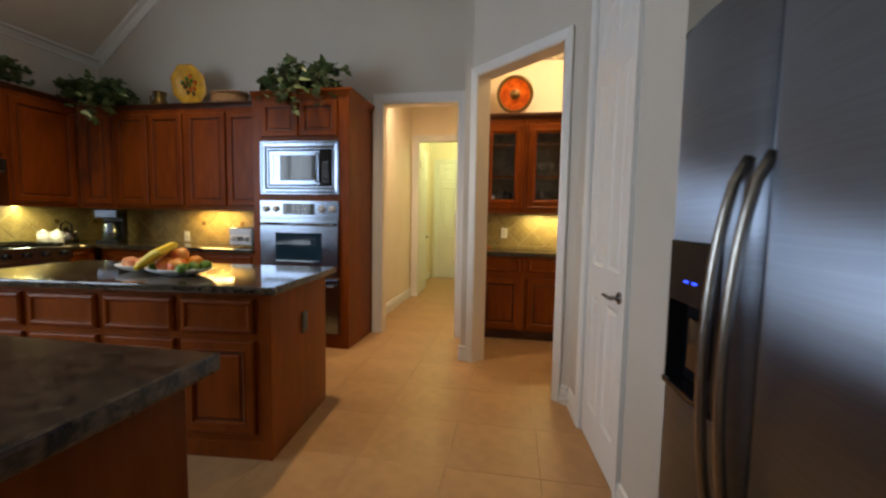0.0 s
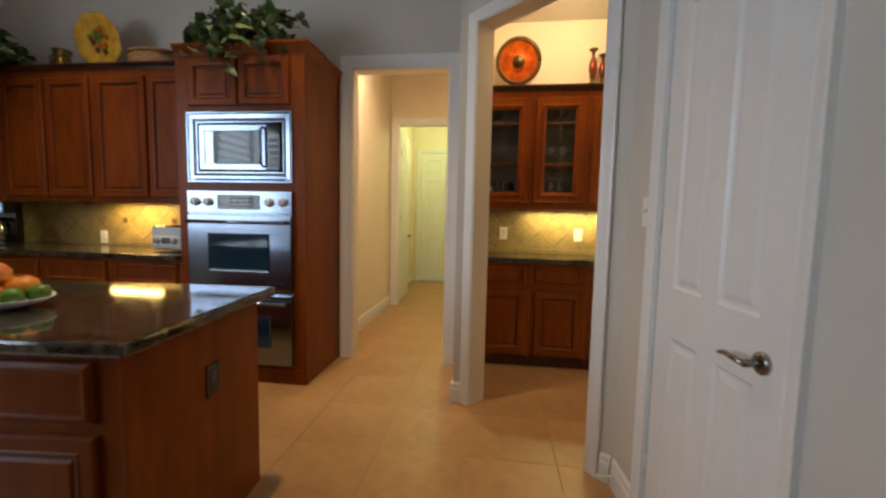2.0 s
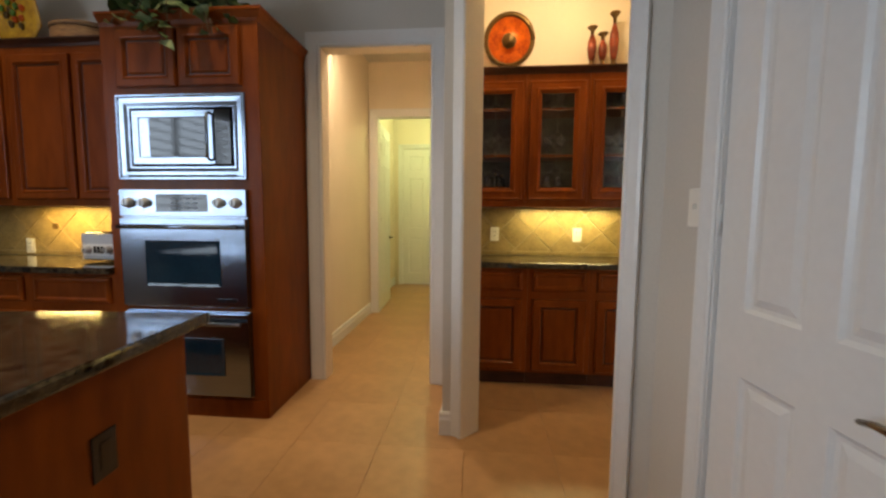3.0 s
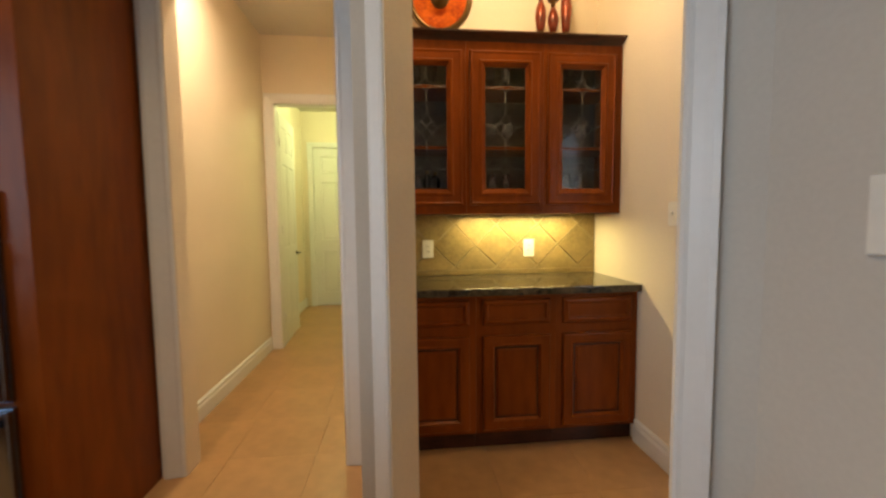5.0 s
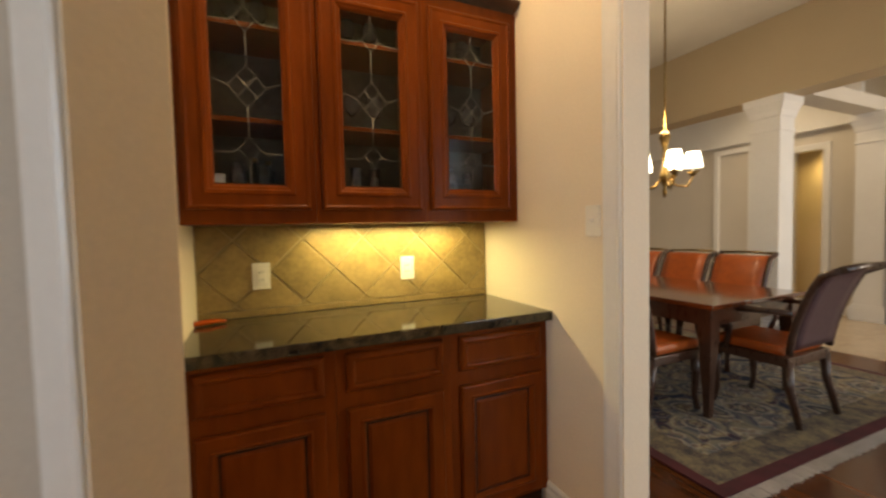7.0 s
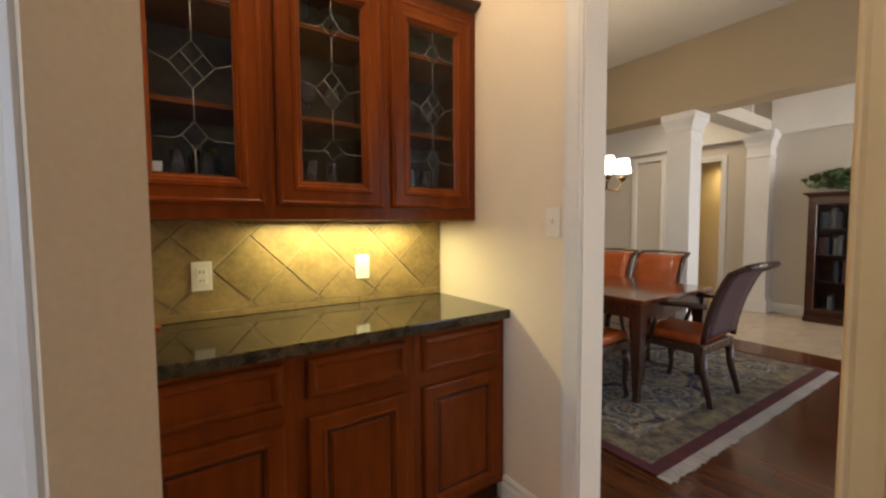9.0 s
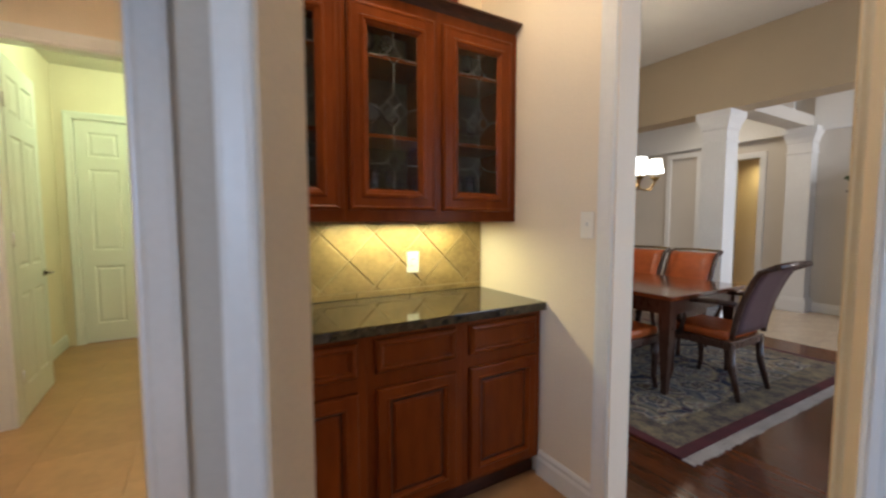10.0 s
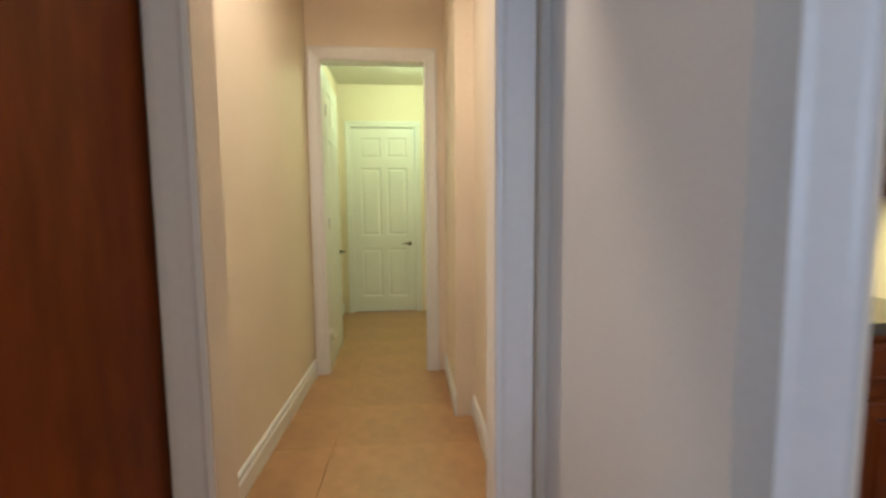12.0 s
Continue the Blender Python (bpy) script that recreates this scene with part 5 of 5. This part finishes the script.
def dining_chair(m, label, arms=False, back_h=0.99):
    """An upholstered chair facing -y with a raked back that rolls over at its top."""
    e = thing("dining_chair", m, label, "chair", "chairs round the table")
    w = 0.25 if arms else 0.24

    def profile(f):
        return 0.205 + 0.05 * f + 0.13 * f * f + (0.055 * max(0, (f - 0.85) / 0.15) ** 2), 0.44 + (back_h - 0.44) * f - 0.02 * max(0, (f - 0.9) / 0.1)
    part("seat_frame", boxes((-w, -0.24, 0.36, w, 0.22, 0.42), bevel=0.008), DARKCHAIR, e)
    bm = boxes((-w + 0.01, -0.235, 0.42, w - 0.01, 0.19, 0.485), bevel=0.028)
    part("seat", bm, ORANGEFAB, e, "orange upholstered seat")
    for s in (-1, 1):
        bm = bmesh.new()
        tube(bm, [(s * (w - 0.03), -0.21, 0.37), (s * (w - 0.025), -0.225, 0.25), (s * (w - 0.03), -0.215, 0.10), (s * (w - 0.02), -0.235, 0.0)], [0.032, 0.028, 0.018, 0.020], 8)
        part("leg", bm, DARKCHAIR, e)
        bm = bmesh.new()
        tube(bm, [(s * (w - 0.03), 0.20, 0.40), (s * (w - 0.03), 0.215, 0.22), (s * (w - 0.02), 0.27, 0.0)], [0.030, 0.026, 0.018], 8)
        part("leg", bm, DARKCHAIR, e)
        bm = bmesh.new()
        tube(bm, [(s * (w - 0.01 + 0.01 * k / 9), profile(k / 9)[0] + 0.012, profile(k / 9)[1]) for k in range(10)], 0.021, 8)
        part("stile", bm, DARKCHAIR, e)
        if arms:
            bm = bmesh.new()
            tube(bm, [(s * w, 0.24, 0.70), (s * (w + 0.03), 0.08, 0.705), (s * (w + 0.04), -0.10, 0.695), (s * (w + 0.035), -0.19, 0.68), (s * (w + 0.03), -0.21, 0.645)], [0.018, 0.022, 0.026, 0.030, 0.024], 8)
            tube(bm, [(s * (w + 0.03), -0.15, 0.685), (s * (w + 0.02), -0.10, 0.56), (s * (w - 0.005), -0.15, 0.40)], [0.018, 0.016, 0.020], 8)
            part("armrest", bm, DARKCHAIR, e)
    bm = bmesh.new()
    tube(bm, [(-w - 0.005, profile(1)[0] + 0.022, profile(1)[1] + 0.004), (0, profile(1)[0] + 0.022, profile(1)[1] + 0.012), (w + 0.005, profile(1)[0] + 0.022, profile(1)[1] + 0.004)], 0.022 if arms else 0.012, 10)
    part("crest_rail", bm, DARKCHAIR if arms else BRASS, e)
    for nm, off, th, mt, lb in (("backrest", -0.012, 0.028, ORANGEFAB, "orange upholstered backrest"), ("back_panel", 0.018, 0.014, PLUMFAB, "plum woven rear panel")):
        bm = bmesh.new()
        g = []
        for k in range(13):
            f = 0.06 + 0.90 * k / 12
            y, z = profile(f)
            g.append([[bm.verts.new((x * (w - 0.022), y + off + d + (-0.012 * (1 - x * x) if nm == "backrest" and d == 0 else 0), z)) for x in (-1, -0.6, 0, 0.6, 1)] for d in (0, th)])
        for a, b in zip(g, g[1:]):
            for d in (0, 1):
                for i in range(4):
                    bm.faces.new((a[d][i], a[d][i + 1], b[d][i + 1], b[d][i])).smooth = True
            for i in (0, 4):
                bm.faces.new((a[0][i], a[1][i], b[1][i], b[0][i]))
        for row in (g[0], g[-1]):
            for i in range(4):
                bm.faces.new((row[0][i], row[0][i + 1], row[1][i + 1], row[1][i]))
        part(nm, bm, mt, e, lb)
    return e


RUGZ = 0.012
c0 = dining_chair(at(4.35, 5.56, RUGZ, -90), "dark wood dining chair with orange leather upholstery")
copy_thing(c0, at(4.35, 6.10, RUGZ, -90))
copy_thing(c0, at(4.35, 6.64, RUGZ, -90))
copy_thing(c0, at(2.99, 5.23, RUGZ, 90))
dining_chair(at(3.70, 4.82, RUGZ, 180), "dark wood armchair with plum back and orange seat", True, 1.0)
rug = thing("area_rug", at(2.44, 4.375, 0, -1.4), "floral wool rug in navy and cream with a wine-red border", "rug")
part("field", boxes((0.26, 0.26, 0.0, 2.44, 3.04, 0.0115)), RUG, rug)
part("border", boxes((0, 0, 0, 2.70, 0.07, 0.011), (0, 3.23, 0, 2.70, 3.30, 0.011), (0, 0.07, 0, 0.07, 3.23, 0.011), (2.63, 0.07, 0, 2.70, 3.23, 0.011)), RUGRED, rug, "wine-red wool border")
for band in ((0.07, 0.07, 0, 2.63, 0.26, 0.0112), (0.07, 3.04, 0, 2.63, 3.23, 0.0112), (0.07, 0.26, 0, 0.26, 3.04, 0.0112), (2.44, 0.26, 0, 2.63, 3.04, 0.0112)):
    part("guard_band", boxes(band), RUGGOLD, rug, "gold and brown floral wool band")
bm = bmesh.new()
rnd = random.Random(8)
for s, y0 in ((-1, 0.0), (1, 3.30)):
    for k in range(210):
        x = 0.01 + 2.68 * k / 209
        e_ = y0 + s * rnd.uniform(0.064, 0.080)
        box(bm, x - 0.0050, min(y0, e_), 0.001, x + rnd.uniform(-0.001, 0.003), max(y0, e_), 0.005)
tagged(part("fringe", bm, FRINGE, rug, "pale cotton fringe"), kind="stuff")

chd = thing("chandelier", at(3.66, 5.58, 0), "antique brass chandelier with five lit fabric shades", "chandelier")
part("rod", tube(bmesh.new(), [(0, 0, 1.95), (0, 0, DH - 0.03)], 0.008, 8), BRASS, chd)
part("canopy", lathe(bmesh.new(), [(0.07, DH), (0.06, DH - 0.02), (0.015, DH - 0.04)], 20), BRASS, chd)
part("hub", lathe(bmesh.new(), [(0.008, 1.50), (0.022, 1.54), (0.012, 1.58), (0.030, 1.63), (0.045, 1.68), (0.022, 1.75), (0.016, 1.90), (0.030, 1.95), (0.045, 2.0), (0.016, 2.06)], 20), BRASS, chd)
for k in range(5):
    a = 2 * math.pi * k / 5 + 0.35
    c, s = math.cos(a), math.sin(a)
    arm = part("arm", tube(bmesh.new(), [(0.03 * c, 0.03 * s, 1.66), (0.09 * c, 0.09 * s, 1.59), (0.16 * c, 0.16 * s, 1.58), (0.20 * c, 0.20 * s, 1.65), (0.20 * c, 0.20 * s, 1.69)], 0.009, 8), BRASS, chd)
    part("leaf_cup", lathe(bmesh.new(), [(0.012, 1.66), (0.05, 1.70), (0.035, 1.70)], 12, 0.20 * c, 0.20 * s), BRASS, arm)
    part("candle", lathe(bmesh.new(), [(0.011, 1.70), (0.011, 1.78)], 10, 0.20 * c, 0.20 * s), CHINA, arm)
    part("shade", lathe(bmesh.new(), [(0.070, 1.735), (0.048, 1.855), (0.046, 1.855), (0.067, 1.738)], 24, 0.20 * c, 0.20 * s), SHADE, arm, "glowing white fabric shade")
point_lamp("chandelier_bulb", (3.66, 5.58, 2.05), 34, WARM, 0.15)

# ---- foyer ----


def column(m, label, name, h=2.60, w=0.138):
    e = thing(name, m, label, "column", "", "structure")
    part("shaft", boxes((-w, -w, 0.20, w, w, h - 0.22), bevel=0.004), TRIM, e)
    part("plinth", boxes((-w - 0.03, -w - 0.03, 0, w + 0.03, w + 0.03, 0.17), (-w - 0.018, -w - 0.018, 0.17, w + 0.018, w + 0.018, 0.20), bevel=0.004), TRIM, e)
    part("neck_moulding", boxes((-w - 0.012, -w - 0.012, h - 0.36, w + 0.012, w + 0.012, h - 0.335), bevel=0.004), TRIM, e)
    bm = bmesh.new()
    loops = []
    for o, z in ((0.0, h - 0.22), (0.012, h - 0.20), (0.02, h - 0.15), (0.045, h - 0.09), (0.055, h - 0.07), (0.055, h - 0.0005)):
        loops.append([bm.verts.new((sx * (w + o), sy * (w + o), z)) for sx, sy in ((-1, -1), (1, -1), (1, 1), (-1, 1))])
    for a, b in zip(loops, loops[1:]):
        for i in range(4):
            bm.faces.new((a[i], a[(i + 1) % 4], b[(i + 1) % 4], b[i]))
    bm.faces.new(loops[0][::-1])
    bm.faces.new(loops[-1])
    part("capital", bm, TRIM, e)
    return e


column(at(5.68, 5.80, 0), "square white painted column with a moulded capital", "column")
column(at(5.68, 2.6, 0), "square white painted column with a moulded capital", "column")
column(at(7.62, 5.63, 0), "square white painted pilaster against the wall", "pilaster", 2.60, 0.14)
struct("trim", boxes((7.66, 7.02, 0.14, 7.695, 7.10, 2.5), (7.66, 7.55, 0.14, 7.695, 7.63, 2.5), (7.66, 7.10, 2.42, 7.695, 7.55, 2.5)), TRIM, "white painted panel moulding")
hu = thing("display_cabinet", at(7.33, 5.02, 0, -90), "dark wood glass-fronted display cabinet with books", "cabinet")
W_ = 1.08
part("body", boxes((0, 0, 0.08, 0.05, 0.34, 1.62), (W_ - 0.05, 0, 0.08, W_, 0.34, 1.62), (0.05, 0.01, 0.08, W_ - 0.05, 0.34, 0.16), (0.05, 0.01, 1.54, W_ - 0.05, 0.34, 1.62), (0.05, 0.32, 0.16, W_ - 0.05, 0.34, 1.54)), CHERRY_DARK, hu)
part("plinth", boxes((-0.01, -0.01, 0, W_ + 0.01, 0.345, 0.08), bevel=0.005), CHERRY_DARK, hu)
part("crown", crown_run(bmesh.new(), [(0, 0.345, -1, 0), (0, 0, -1, -1), (W_, 0, 1, -1), (W_, 0.345, 1, 0)], 1.62, 0.06, 0.05), CHERRY_DARK, hu)
part("top", boxes((0, 0, 1.67, W_, 0.34, 1.679)), CHERRY_DARK, hu)
for k in range(2):
    a, b = 0.03 + k * 0.51, 0.54 + k * 0.51
    d_ = part("door", open_frame(a, b, 0.12, 1.58, -0.022, [(0, 0.003), (0.003, 0), (0.055, 0), (0.062, 0.008), (0.062, 0.018)]), CHERRY_DARK, hu)
    part("pane", boxes((a + 0.06, -0.010, 0.18, b - 0.06, -0.007, 1.52)), GLASS, d_, "clear glass pane").visible_shadow = False
for z in (0.53, 0.88, 1.22):
    part("shelf", boxes((0.051, 0.02, z - 0.018, W_ - 0.051, 0.319, z)), CHERRY_DARK, hu)
rnd = random.Random(11)
BOOKS = [material("book_cloth_" + n, c, 0.7, var=0.1) for n, c in (("white", (0.17, 0.16, 0.15)), ("blue", (0.06, 0.07, 0.10)), ("red", (0.10, 0.035, 0.028)), ("grey", (0.06, 0.06, 0.065)))]
for z in (0.162, 0.532, 0.882, 1.222):
    x = 0.09
    while x < 0.95:
        t, h = rnd.uniform(0.025, 0.05), rnd.uniform(0.18, 0.27)
        if rnd.random() < 0.4 and not 0.50 < x < 0.56:
            solo("book", boxes((0, 0, 0, t, 0.17, h), bevel=0.003), rnd.choice(BOOKS), "cloth-bound book standing on a cabinet shelf", "book", hu.matrix_basis @ at(x, 0.08, z), "books in the display cabinet")
        x += t + 0.003
ivy(at(7.48, 4.66, 1.68), 0.24, 0.58, 0.27, 480, "green trailing plant on the display cabinet", 9, 0.12, 0.085, 0.1)

# ---- floor pieces ----


def tiles(floor, x0, x1, y0, y1, step, mat, skip, gap=0.0015, z=0.0, thick=0.010):
    """Floor tiles as pieces on shared meshes, cut at the edges of the area."""
    shared = {}
    nx, ny = math.ceil((x1 - x0) / step), math.ceil((y1 - y0) / step)
    for i in range(nx):
        for j in range(ny):
            a, b = x0 + i * step, y0 + j * step
            w, d = min(step, x1 - a), min(step, y1 - b)
            if w < 0.03 or d < 0.03 or skip(a + w / 2, b + d / 2):
                continue
            key = (round(w, 3), round(d, 3))
            if key not in shared:
                bm = box(bmesh.new(), gap / 2, gap / 2, -thick, w - gap / 2, d - gap / 2, 0, 0.0)
                bmesh.ops.bevel(bm, geom=[e for e in bm.edges if all(v.co.z > -0.001 for v in e.verts)], offset=0.0006, segments=1, affect='EDGES')
                me = bpy.data.meshes.new("tile")
                bm.to_mesh(me)
                bm.free()
                me.materials.append(mat)
                shared[key] = me
            o = new("tile", shared[key])
            o.parent = floor
            o.location = (a, b, z)


FL = bpy.data.objects["floor"]
tiles(FL, -2.40, 1.69, -0.30, 5.20, 0.46, TILE, lambda x, y: (y > 4.7 and x < -0.97) or (x > 1.2 and y < 3.1))
tiles(FL, -1.06, 0.44, 5.20, 8.74, 0.46, TILE, lambda x, y: x > 0.30)
FF = bpy.data.objects["floor_foyer"]
tiles(FF, 5.63, 7.70, 2.60, 7.70, 0.45, STONE, lambda x, y: False)
FD = bpy.data.objects["floor_dining"]
shared = []
for L in (0.9, 1.2, 1.6):
    bm = box(bmesh.new(), 0.0006, 0.0006, -0.012, 0.0994, L - 0.0006, 0)
    me = bpy.data.meshes.new("plank")
    bm.to_mesh(me)
    bm.free()
    me.materials.append(WOODFLOOR)
    shared.append((L, me))
rnd = random.Random(2)
for i in range(38):
    y = 2.6 - rnd.uniform(0, 1.0)
    while y < 7.8:
        L, me = rnd.choice(shared)
        o = new("plank", me)
        o.parent = FD
        o.location = (1.81 + i * 0.10, y, 0)
        y += L
